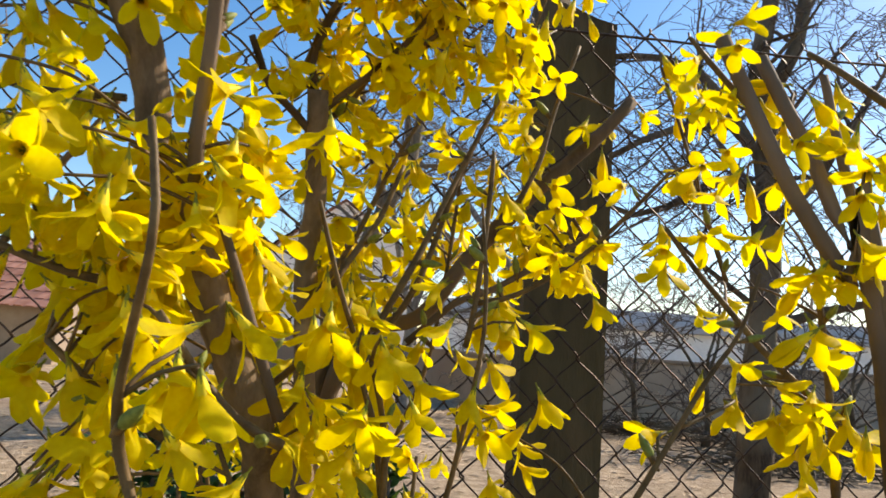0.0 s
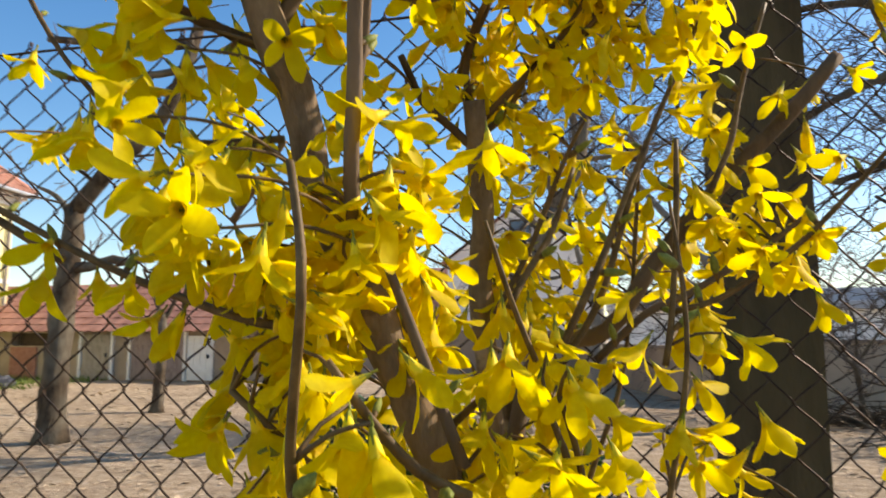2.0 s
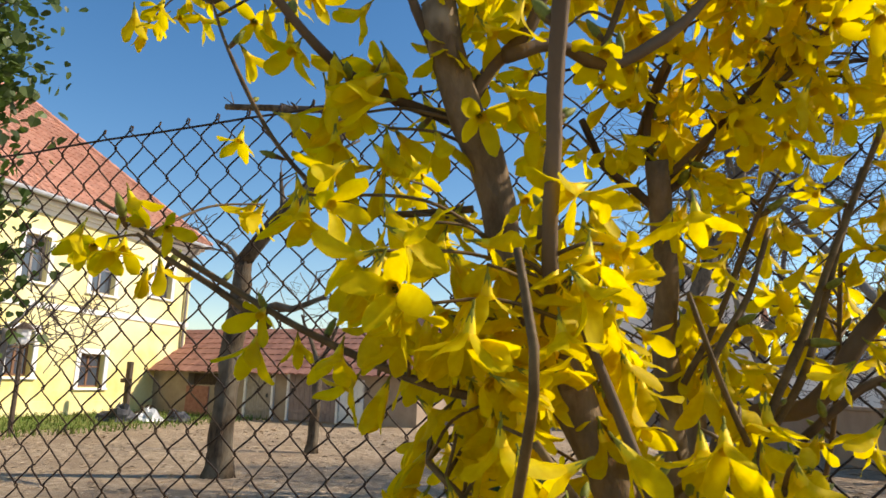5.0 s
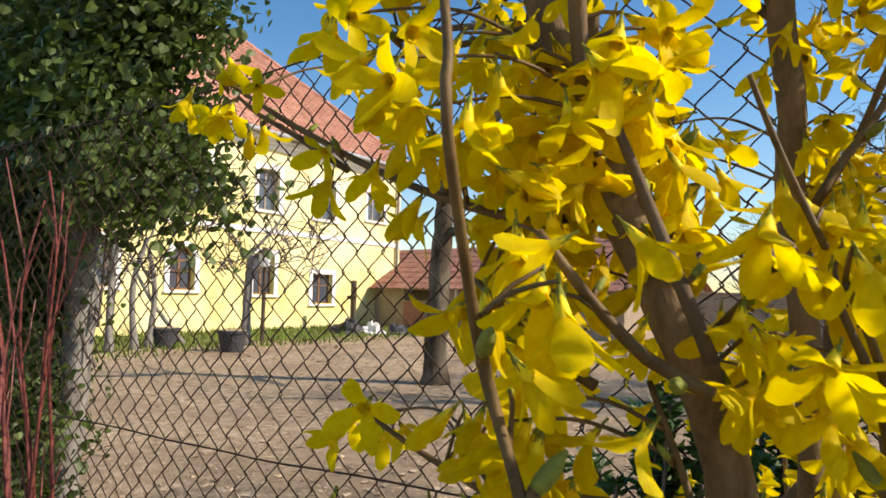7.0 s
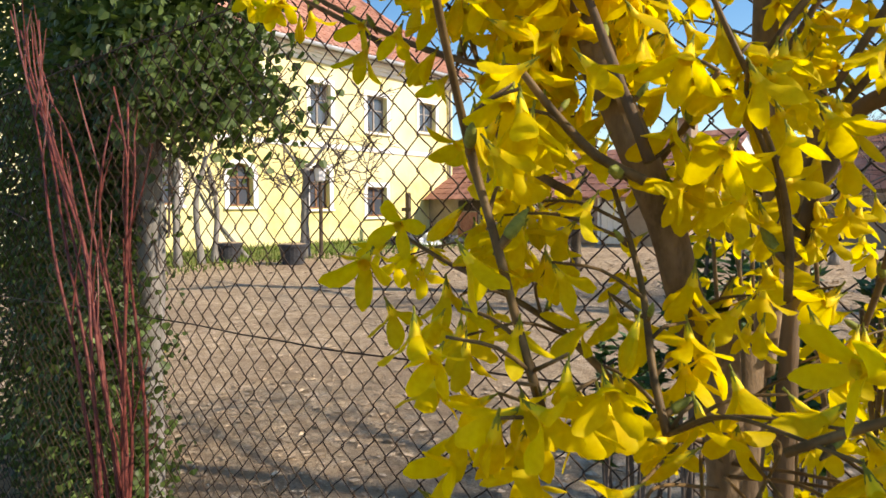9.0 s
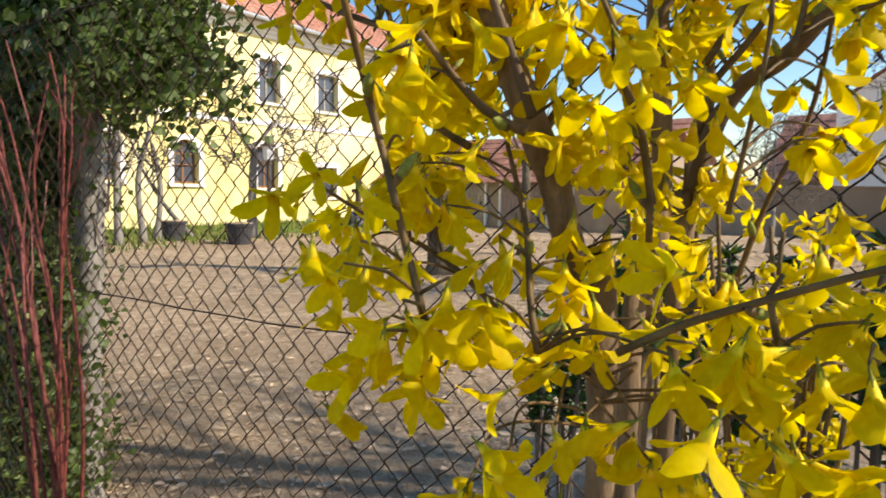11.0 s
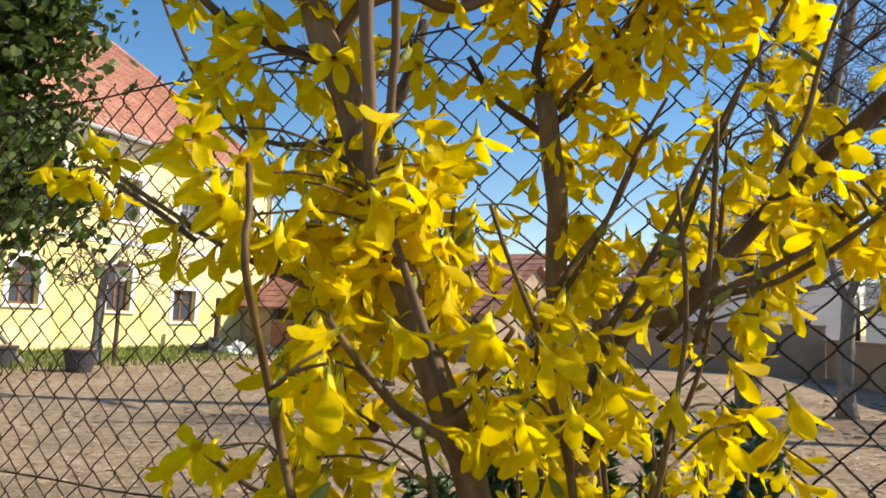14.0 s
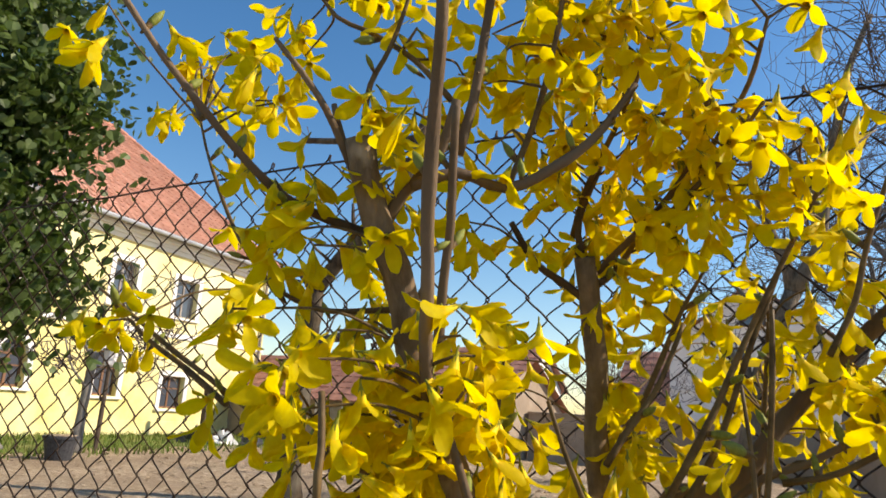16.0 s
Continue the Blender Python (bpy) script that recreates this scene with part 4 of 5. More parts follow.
        shrink = 1.0 if j <= m - 3 else (0.93, 0.72, 0.3)[j - (m - 2)]
        for i in range(n):
            a = 2 * math.pi * (i + 0.5) / n
            c, s = math.cos(a), math.sin(a)
            k = 1 / max(abs(c), abs(s)) ** 0.86
            q = 1 + 0.03 * noise.noise(Vector((c * 1.5, s * 1.5, z * 2.5 + seed))) + 0.014 * noise.noise(Vector((c * 9, s * 9, z * 1.2 + seed)))
            v.append((c * k * w * q * shrink, s * k * d * q * shrink, z + (0.03 - 0.0 * c if j > m - 3 else 0) * (1 - shrink) + (-0.02 * c * (j > m - 5))))
    for j in range(m):
        for i in range(n):
            a, b = j * n + i, j * n + (i + 1) % n
            f.append((a, b, b + n, a + n))
    f.append(tuple(m * n + i for i in range(n)))
    o = obj("post_body", v, f, mat, t)
    return t


old_post("fence_post", "thick dark weathered fence post with worn edges", 0.249, 0.344, 0.125, 0.215, 1.625, post_mat, 3)

# ---- ivy-clad tree by the fence ----
ivy = thing("ivy_tree", "old trunk wrapped in dark green ivy beside the fence", "tree", m=Matrix.Translation((-1.95, 0.16, 0)))
ir = random.Random(21)
trunk_pts = spline([(-0.06, 0, -0.05), (-0.05, 0.0, 0.6), (-0.026, 0.01, 0.95), (-0.014, 0.01, 1.25), (0.0, 0.0, 1.6), (-0.03, 0.02, 2.3)], 0.08)
Geo().tube(trunk_pts, [0.044 - 0.008 * i / len(trunk_pts) for i in range(len(trunk_pts))], 14, True, 0.1, ir).make("trunk", grey_bark, ivy, smooth=True)
leaf_shape = [(0, 0), (0.36, -0.06), (0.55, 0.3), (0.34, 0.66), (0.0, 0.95), (-0.34, 0.66), (-0.55, 0.3), (-0.36, -0.06)]


def leaves(geo, rng, centre, count, spread, size, out):
    """Lobed leaves round a centre, mostly facing outwards and up."""
    for _ in range(count):
        p = Vector(centre) + Vector((rng.gauss(0, spread[0]), rng.gauss(0, spread[1]), rng.gauss(0, spread[2])))
        nrm = (Vector((rng.gauss(0, 0.6), rng.gauss(-0.25, 0.6), rng.gauss(0.35, 0.45))) + Vector(out) * 0.6).normalized()
        tip = Vector((rng.gauss(0, 0.5), rng.gauss(0, 0.4), -0.9))
        tip = (tip - nrm * tip.dot(nrm)).normalized()
        side = tip.cross(nrm)
        s = size * rng.uniform(0.6, 1.25)
        v = [p + side * (a * s) + tip * (b * s) + nrm * (-abs(a) * s * 0.25) for a, b in leaf_shape]
        geo.add(v, [(0, 1, 2, 3), (0, 3, 4), (0, 4, 5), (0, 5, 6, 7)])


lf = Geo()
vines = Geo()
cl = random.Random(33)
CLUMPS = []
for _ in range(520):  # the crown, hanging over the fence
    x = 0.53 - 0.7 * cl.random() ** 0.85
    low = 1.5 - 0.14 * x if x > -0.06 else 1.15
    top = 2.9 - 0.9 * max(0, x - 0.3)
    z = low + 0.07 * noise.noise(Vector((x * 9, 0, 0))) + cl.random() ** 1.15 * (top - low)
    if (z > 1.6 and x > 0.44) or (z > 2.2 and x > 0.3):
        continue
    CLUMPS.append((x + 0.06 * noise.noise(Vector((z * 6, 3, 0))), cl.uniform(-0.16, 0.2 if x > -0.06 else -0.03), z))
for _ in range(980):  # the thick hedge of ivy to the far side of the trunk, down to the ground
    z = cl.uniform(0.02, 2.9)
    y = cl.uniform(-0.24, 0.35)
    CLUMPS.append((cl.uniform(-1.5, -0.16 if z < 0.82 else -0.1) - 0.05 * abs(noise.noise(Vector((z * 5, 1, 0)))) - 2.3 * max(0, y + 0.03), y, z))
for _ in range(240):  # the depth of the hedge behind
    CLUMPS.append((cl.uniform(-1.7, -0.75), cl.uniform(0.0, 0.3), cl.uniform(0.02, 2.9)))
for _ in range(150):  # round the foot of the trunk
    z = 0.05 + 0.9 * cl.random() ** 1.1
    CLUMPS.append((cl.uniform(-0.28, 0.15 - 0.07 * z), cl.uniform(-0.2, -0.06), z))
for c in CLUMPS:
    leaves(lf, cl, c, cl.randint(40, 56), (0.058, 0.055, 0.062), 0.0255, (0, -0.4, 0.2))
    root = (-0.03 + cl.uniform(-0.08, 0.08), cl.uniform(-0.05, 0.05), max(0.1, c[2] - cl.uniform(0.1, 0.6)))
    if cl.random() < 0.8 or c[2] < 1.2:
        continue
    vines.tube(spline([root, ((root[0] + c[0]) / 2, (root[1] + c[1]) / 2 - 0.03, (root[2] + c[2]) / 2 + 0.08), c], 0.08), 0.004, 4)
o = lf.make("ivy_foliage", ivy_leaf, ivy, "glossy dark green ivy leaves")
o["kind"] = "stuff"
vines.make("vine_mass", fine_twigs, ivy)["kind"] = "stuff"

# ---- red-stemmed shrub before the ivy ----
shrub = thing("red_stemmed_shrub", "bare dogwood shrub with bundled dark red stems", "shrub", m=Matrix.Translation((-1.77, -0.2, 0)))
rr = random.Random(8)
for k in range(11):
    b = Vector((0.64 + rr.gauss(0, 0.015), rr.gauss(0, 0.014), -0.02))
    if k < 4:
        way = [(0.665, 0.45), (0.667, 0.8), (0.664, 1.15), (0.676, 1.3), (0.655, rr.uniform(1.35, 1.75))]
    else:
        f = rr.uniform(0.45, 1.0)
        way = [(0.66, 0.5), (0.655 - 0.1 * f, 0.9), (0.62 - 0.2 * f, 1.13), (0.56 - 0.36 * f, 1.36), (0.46 - 0.48 * f, rr.uniform(1.45, 1.68))]
    jit = rr.gauss(-0.022, 0.009)
    pts = spline([b] + [Vector((x + jit + rr.gauss(0, 0.006), b.y + rr.gauss(0, 0.012), z)) for x, z in way], 0.05)
    Geo().tube(pts, [0.0056 - 0.0038 * i / len(pts) for i in range(len(pts))], 6).make("stem", red_mat, shrub, smooth=True)
    for _ in range(4):
        i = rr.randrange(len(pts) // 2, len(pts))
        q = pts[i]
        e = q + Vector((rr.gauss(0, 0.045), rr.gauss(0, 0.02), rr.uniform(0.06, 0.2)))
        Geo().tube([q, q.lerp(e, 0.5) + Vector((rr.gauss(0, 0.01), 0, 0)), e], [0.0022, 0.0017, 0.001], 4).make("twig", red_mat, shrub)


# ---- small evergreen plants at the foot of the fence ----
def evergreen_plant(x, y, h, seed, size=0.05):
    t = thing("evergreen_shrub", "low evergreen shrub with dark pointed leaves", "shrub", "evergreens at the fence", m=Matrix.Translation((x, y, 0)))
    rng = random.Random(seed)
    gl = Geo()
    for k in range(13):
        e = Vector((rng.gauss(0, 0.028), rng.gauss(0, 0.028), h * rng.uniform(0.89, 1.0)))
        pts = spline([(0, 0, -0.02), e * 0.5 + Vector((rng.gauss(0, 0.02), 0, 0)), e], 0.01)
        Geo().tube(pts, 0.0022, 5).make("stem", fine_twigs, t, smooth=True)
        for q in pts[int(len(pts) * 0.93):]:
            for _ in range(10):
                a, el = rng.uniform(0, 6.28), rng.uniform(-0.3, 0.8)
                d = Vector((math.cos(a) * math.cos(el), math.sin(a) * math.cos(el), math.sin(el)))
                s = d.cross(Vector((0, 0, 1))).normalized()
                L, w = size * rng.uniform(0.7, 1.3), size * 0.23
                up = s.cross(d)
                gl.add([q, q + d * L * 0.4 + s * w - up * 0.0015, q + d * L, q + d * L * 0.4 - s * w - up * 0.0015, q + d * L * 0.45 + up * 0.002], [(0, 1, 4), (1, 2, 4), (2, 3, 4), (3, 0, 4)])
    o = gl.make("foliage", evergreen, t)
    o["kind"] = "stuff"
    return t


for k, (x, y, h) in enumerate(((-0.13, 0.06, 1.18), (0.1, 0.06, 1.165), (-0.03, 0.03, 1.17), (-0.26, 0.12, 1.05))):
    evergreen_plant(x, y, h, k + 1, 0.019)
# ---- the forsythia ----
bush = thing("forsythia_bush", "flowering forsythia bush with bright yellow blossom on brown stems", "shrub", m=Matrix.Translation((0.13, -0.44, 0)))
BASE = Vector((0.13, -0.44, 0))
fr = random.Random(77)
ALL = []


def stem_part(name, pts, r0, r1, mat, step=0.004, sides=8, wob=0.06, slim=0.72):
    sp = spline([Vector(p) - BASE for p in pts], step)
    n = len(sp)
    rad = []
    for i in range(n):
        knot = 1 + 0.16 * max(0.0, math.sin(i * step * 70 + pts[0][0] * 40)) ** 8
        rad.append((r0 + (r1 - r0) * (i / (n - 1)) ** 0.7) * knot * slim)
    Geo().tube(sp, rad, sides, True, wob, fr).make(name, mat, bush, smooth=True)
    return sp


def stem(pts, r0, r1):
    """A thick stem from its top to the root."""
    ALL.append((stem_part("stem", pts, r0, r1, bark if r0 > 0.0035 else dark_bark, 0.006, 12, 0.07, 0.88), 0.0, 0.06, 60))


def branch(pts, r0, r1, f0, f1, dens):
    """A slim branch, in blossom from f0 to f1 of its length, with dens nodes a metre."""
    ALL.append((stem_part("branch", pts, r0, r1, twig_mat if r1 < 0.0018 else dark_bark), f0, f1, dens))


stem([(0.079, -0.485, 1.333), (0.080, -0.483, 1.324), (0.082, -0.480, 1.313), (0.084, -0.478, 1.306), (0.087, -0.475, 1.299), (0.089, -0.472, 1.288), (0.090, -0.470, 1.278), (0.118, -0.469, 1.219), (0.120, -0.463, 1.207), (0.122, -0.458, 1.192), (0.124, -0.453, 1.176), (0.127, -0.445, 1.156), (0.128, -0.444, 0.822), (0.129, -0.441, 0.000)], 0.0046, 0.0056)
stem([(0.114, -0.409, 1.315), (0.114, -0.405, 1.305), (0.114, -0.400, 1.292), (0.114, -0.395, 1.277), (0.112, -0.391, 1.260), (0.116, -0.391, 1.211), (0.119, -0.399, 1.185), (0.120, -0.407, 1.163), (0.120, -0.416, 1.145), (0.123, -0.423, 0.818), (0.127, -0.434, 0.000)], 0.004, 0.0046)
stem([(0.112, -0.356, 1.272), (0.115, -0.358, 1.252), (0.117, -0.360, 1.237), (0.116, -0.365, 1.213), (0.116, -0.370, 1.190), (0.114, -0.376, 1.170), (0.109, -0.385, 1.148), (0.115, -0.401, 0.819), (0.125, -0.426, 0.000)], 0.0036, 0.0046)
stem([(0.232, -0.349, 1.341), (0.218, -0.353, 1.324), (0.203, -0.359, 1.308), (0.186, -0.365, 1.290), (0.166, -0.374, 1.266), (0.151, -0.381, 1.245), (0.129, -0.359, 1.240), (0.122, -0.367, 1.222), (0.118, -0.374, 1.195), (0.117, -0.379, 1.171), (0.121, -0.397, 0.828), (0.127, -0.425, 0.000)], 0.003, 0.0042)
stem([(0.233, -0.438, 1.328), (0.238, -0.440, 1.314), (0.244, -0.442, 1.298), (0.250, -0.444, 1.283), (0.257, -0.446, 1.270), (0.263, -0.448, 1.259), (0.269, -0.450, 1.247), (0.297, -0.450, 0.859), (0.337, -0.450, 0.000)], 0.0024, 0.003)
stem([(0.244, -0.438, 1.323), (0.250, -0.441, 1.307), (0.256, -0.443, 1.293), (0.260, -0.446, 1.278), (0.264, -0.448, 1.267), (0.270, -0.451, 1.255), (0.298, -0.451, 0.862), (0.337, -0.450, 0.000)], 0.0022, 0.0028)
STEM_COUNT = len(ALL)
branch([(0.120, -0.512, 1.364), (0.117, -0.506, 1.343), (0.114, -0.502, 1.329), (0.110, -0.496, 1.307), (0.108, -0.491, 1.291), (0.106, -0.487, 1.277), (0.105, -0.483, 1.264)], 0.0018, 0.0024, 0.3, 0.95, 16)
branch([(0.109, -0.485, 1.337), (0.107, -0.482, 1.324), (0.105, -0.478, 1.309), (0.102, -0.475, 1.295), (0.099, -0.471, 1.276)], 0.0014, 0.0018, 0, 0.3, 10)
branch([(0.116, -0.532, 1.265), (0.118, -0.533, 1.256), (0.119, -0.534, 1.247), (0.110, -0.517, 1.222), (0.116, -0.516, 1.204), (0.121, -0.514, 1.185), (0.126, -0.513, 1.170)], 0.0008, 0.0013, 0, 0, 10)
branch([(0.129, -0.470, 1.267), (0.132, -0.467, 1.256), (0.135, -0.463, 1.246), (0.138, -0.461, 1.238)], 0.0007, 0.001, 0, 0, 6)
branch([(0.027, -0.531, 1.370), (0.034, -0.521, 1.355), (0.040, -0.513, 1.344), (0.047, -0.505, 1.333), (0.052, -0.498, 1.325), (0.059, -0.490, 1.317), (0.069, -0.481, 1.312), (0.078, -0.474, 1.309)], 0.0009, 0.002, 0.1, 0.8, 18)
branch([(0.001, -0.478, 1.355), (0.007, -0.477, 1.341), (0.018, -0.475, 1.321), (0.027, -0.473, 1.308), (0.038, -0.470, 1.297), (0.055, -0.467, 1.290), (0.079, -0.463, 1.290)], 0.0005, 0.0013, 0.05, 0.6, 16)
branch([(-0.026, -0.487, 1.296), (-0.012, -0.484, 1.288), (0.006, -0.480, 1.277), (0.021, -0.477, 1.269), (0.037, -0.475, 1.261), (0.056, -0.472, 1.253), (0.079, -0.470, 1.246), (0.100, -0.469, 1.245)], 0.0007, 0.0016, 0, 0.75, 16)
branch([(0.082, -0.477, 1.309), (0.089, -0.477, 1.319), (0.098, -0.476, 1.328), (0.104, -0.477, 1.343)], 0.0026, 0.0018, 0.2, 0.9, 20)
branch([(0.139, -0.436, 1.359), (0.130, -0.443, 1.342), (0.121, -0.451, 1.331), (0.111, -0.460, 1.323), (0.102, -0.471, 1.325), (0.093, -0.479, 1.320)], 0.0013, 0.0024, 0, 0.8, 22)
branch([(0.070, -0.487, 1.344), (0.073, -0.485, 1.333), (0.080, -0.481, 1.317)], 0.0011, 0.002, 0, 0.5, 18)
branch([(0.060, -0.502, 1.359), (0.068, -0.495, 1.347), (0.073, -0.489, 1.336), (0.080, -0.480, 1.314)], 0.0009, 0.0018, 0, 0.8, 16)
branch([(0.097, -0.429, 1.323), (0.101, -0.419, 1.312), (0.108, -0.409, 1.306), (0.113, -0.402, 1.301)], 0.0014, 0.002, 0, 0.9, 30)
branch([(0.128, -0.398, 1.323), (0.122, -0.399, 1.313), (0.116, -0.402, 1.307)], 0.0012, 0.0018, 0, 0.8, 30)
branch([(0.120, -0.409, 1.347), (0.112, -0.409, 1.328), (0.112, -0.406, 1.315)], 0.001, 0.0018, 0, 0.7, 26)
branch([(0.157, -0.420, 1.365), (0.149, -0.409, 1.344), (0.134, -0.405, 1.327), (0.116, -0.403, 1.311)], 0.001, 0.0018, 0, 0.8, 24)
branch([(0.171, -0.421, 1.354), (0.157, -0.412, 1.341), (0.138, -0.405, 1.326)], 0.0008, 0.0014, 0, 0.9, 26)
branch([(0.147, -0.383, 1.316), (0.139, -0.387, 1.299), (0.128, -0.392, 1.270), (0.118, -0.398, 1.250)], 0.0008, 0.0015, 0.1, 0.6, 14)
branch([(0.169, -0.381, 1.315), (0.160, -0.388, 1.288), (0.150, -0.397, 1.255), (0.138, -0.407, 1.234)], 0.001, 0.0016, 0.1, 0.7, 16)
branch([(0.163, -0.368, 1.299), (0.159, -0.367, 1.254), (0.154, -0.368, 1.225), (0.144, -0.373, 1.197), (0.136, -0.376, 1.168)], 0.0008, 0.0014, 0.05, 0.5, 12)
branch([(0.210, -0.387, 1.279), (0.197, -0.388, 1.269), (0.184, -0.390, 1.261), (0.174, -0.391, 1.255), (0.163, -0.394, 1.250), (0.148, -0.395, 1.236)], 0.001, 0.0018, 0, 0.8, 22)
branch([(0.202, -0.387, 1.346), (0.193, -0.392, 1.318), (0.189, -0.394, 1.301), (0.182, -0.398, 1.285)], 0.0009, 0.0013, 0.2, 0.7, 12)
branch([(0.184, -0.375, 1.348), (0.170, -0.386, 1.315), (0.158, -0.396, 1.285), (0.151, -0.403, 1.266), (0.139, -0.414, 1.239)], 0.0009, 0.0016, 0.1, 0.7, 14)
branch([(0.171, -0.425, 1.294), (0.170, -0.425, 1.270), (0.168, -0.425, 1.247), (0.166, -0.427, 1.236)], 0.0008, 0.0012, 0.05, 0.9, 22)
branch([(0.215, -0.497, 1.198), (0.207, -0.497, 1.193), (0.197, -0.498, 1.189), (0.185, -0.500, 1.184), (0.174, -0.502, 1.179), (0.164, -0.504, 1.173)], 0.0006, 0.0011, 0.05, 0.9, 26)
branch([(0.111, -0.470, 1.214), (0.122, -0.476, 1.194), (0.131, -0.485, 1.175), (0.137, -0.490, 1.166)], 0.0008, 0.0012, 0, 0.6, 18)
branch([(0.144, -0.475, 1.232), (0.147, -0.468, 1.219), (0.148, -0.463, 1.205), (0.147, -0.460, 1.190)], 0.0008, 0.0012, 0, 0.6, 18)
branch([(0.112, -0.485, 1.259), (0.122, -0.482, 1.232), (0.127, -0.481, 1.219)], 0.0012, 0.0018, 0, 0.9, 28)
branch([(0.108, -0.501, 1.239), (0.114, -0.496, 1.229), (0.121, -0.491, 1.220), (0.129, -0.486, 1.215)], 0.001, 0.0016, 0, 0.9, 26)
branch([(0.047, -0.484, 1.203), (0.061, -0.481, 1.196), (0.078, -0.477, 1.189), (0.096, -0.473, 1.180), (0.114, -0.472, 1.168)], 0.0007, 0.0014, 0, 0.35, 20)
branch([(0.183, -0.477, 1.187), (0.181, -0.478, 1.183), (0.183, -0.477, 1.173)], 0.0007, 0.001, 0, 0.9, 22)
branch([(0.208, -0.421, 1.188), (0.201, -0.426, 1.178), (0.195, -0.431, 1.170), (0.189, -0.435, 1.162)], 0.0009, 0.0013, 0, 0.7, 18)
branch([(0.237, -0.370, 1.348), (0.245, -0.374, 1.319), (0.252, -0.378, 1.291), (0.259, -0.381, 1.265)], 0.0008, 0.0012, 0.1, 0.9, 10)
branch([(0.227, -0.412, 1.277), (0.235, -0.416, 1.264), (0.243, -0.420, 1.253), (0.251, -0.424, 1.242), (0.260, -0.428, 1.232), (0.275, -0.436, 1.217)], 0.001, 0.0017, 0, 0.8, 16)
branch([(0.236, -0.456, 1.259), (0.231, -0.456, 1.244), (0.223, -0.456, 1.232), (0.212, -0.457, 1.213), (0.204, -0.458, 1.200)], 0.0007, 0.0011, 0.3, 0.7, 10)
branch([(0.268, -0.422, 1.266), (0.271, -0.422, 1.243), (0.272, -0.423, 1.224), (0.273, -0.424, 1.198)], 0.0013, 0.0017, 0.2, 0.8, 8)
branch([(0.262, -0.438, 1.319), (0.264, -0.441, 1.299), (0.266, -0.445, 1.280), (0.267, -0.447, 1.268)], 0.0016, 0.002, 0, 0.8, 14)
branch([(0.257, -0.439, 1.325), (0.262, -0.446, 1.317), (0.268, -0.457, 1.304)], 0.0011, 0.0016, 0, 0.9, 18)
branch([(0.227, -0.429, 1.332), (0.234, -0.432, 1.321), (0.244, -0.436, 1.307)], 0.0009, 0.0015, 0, 0.9, 20)
branch([(0.167, -0.450, 1.273), (0.169, -0.451, 1.254), (0.169, -0.451, 1.236), (0.165, -0.451, 1.212), (0.162, -0.451, 1.197)], 0.0005, 0.001, 0.3, 0.8, 14)
branch([(0.230, -0.405, 1.297), (0.216, -0.404, 1.281), (0.202, -0.403, 1.267), (0.183, -0.402, 1.254), (0.169, -0.403, 1.250)], 0.0008, 0.0013, 0.1, 0.9, 24)
branch([(0.106, -0.449, 1.274), (0.105, -0.449, 1.252), (0.105, -0.449, 1.229)], 0.0008, 0.0012, 0.2, 0.8, 14)
branch([(0.077, -0.479, 1.232), (0.085, -0.478, 1.225), (0.094, -0.478, 1.218), (0.104, -0.477, 1.213)], 0.001, 0.0016, 0, 0.8, 22)
branch([(0.047, -0.402, 1.309), (0.034, -0.395, 1.297), (0.020, -0.388, 1.285)], 0.0014, 0.0018, 0, 0.7, 20)
branch([(0.141, -0.465, 1.228), (0.145, -0.463, 1.216), (0.148, -0.461, 1.199)], 0.0009, 0.0013, 0, 0.5, 16)
branch([(-0.013, -0.483, 1.286), (-0.003, -0.481, 1.279), (0.010, -0.478, 1.272), (0.028, -0.474, 1.261)], 0.0008, 0.0014, 0, 0.8, 18)
branch([(0.143, -0.400, 1.294), (0.137, -0.408, 1.274), (0.130, -0.416, 1.260), (0.126, -0.421, 1.251)], 0.001, 0.0014, 0.1, 0.8, 16)
branch([(0.055, -0.488, 1.388), (0.065, -0.484, 1.374), (0.074, -0.481, 1.369), (0.088, -0.476, 1.359), (0.099, -0.472, 1.346)], 0.0006, 0.0013, 0, 0.7, 20)
branch([(0.088, -0.478, 1.384), (0.083, -0.480, 1.363), (0.079, -0.483, 1.350), (0.078, -0.483, 1.337)], 0.0006, 0.0012, 0, 0.6, 18)
branch([(0.112, -0.474, 1.383), (0.109, -0.473, 1.363), (0.106, -0.472, 1.345), (0.102, -0.472, 1.330)], 0.0015, 0.0019, 0, 0.5, 20)
branch([(0.148, -0.426, 1.402), (0.138, -0.419, 1.380), (0.128, -0.414, 1.361), (0.115, -0.410, 1.339), (0.108, -0.405, 1.323)], 0.0009, 0.0015, 0, 0.9, 26)
branch([(0.124, -0.452, 1.397), (0.120, -0.450, 1.373), (0.114, -0.449, 1.349), (0.106, -0.450, 1.327)], 0.0008, 0.0014, 0, 0.8, 26)
branch([(0.172, -0.412, 1.385), (0.165, -0.405, 1.368), (0.153, -0.400, 1.351), (0.138, -0.392, 1.324)], 0.0008, 0.0014, 0.3, 0.9, 20)
branch([(0.135, -0.468, 1.238), (0.124, -0.461, 1.228), (0.116, -0.458, 1.221), (0.109, -0.455, 1.214)], 0.0009, 0.0014, 0, 0.7, 22)


# a flower: four long petals on a short tube, with a green calyx
def petal(geo, yaw, open_, L, W, rng, slots, slot):
    """One strap-shaped petal, folded along its middle and curled at the tip."""
    n, v, f = 6, [], []
    wid = (0.42, 0.66, 0.9, 1.0, 0.96, 0.77, 0.32)
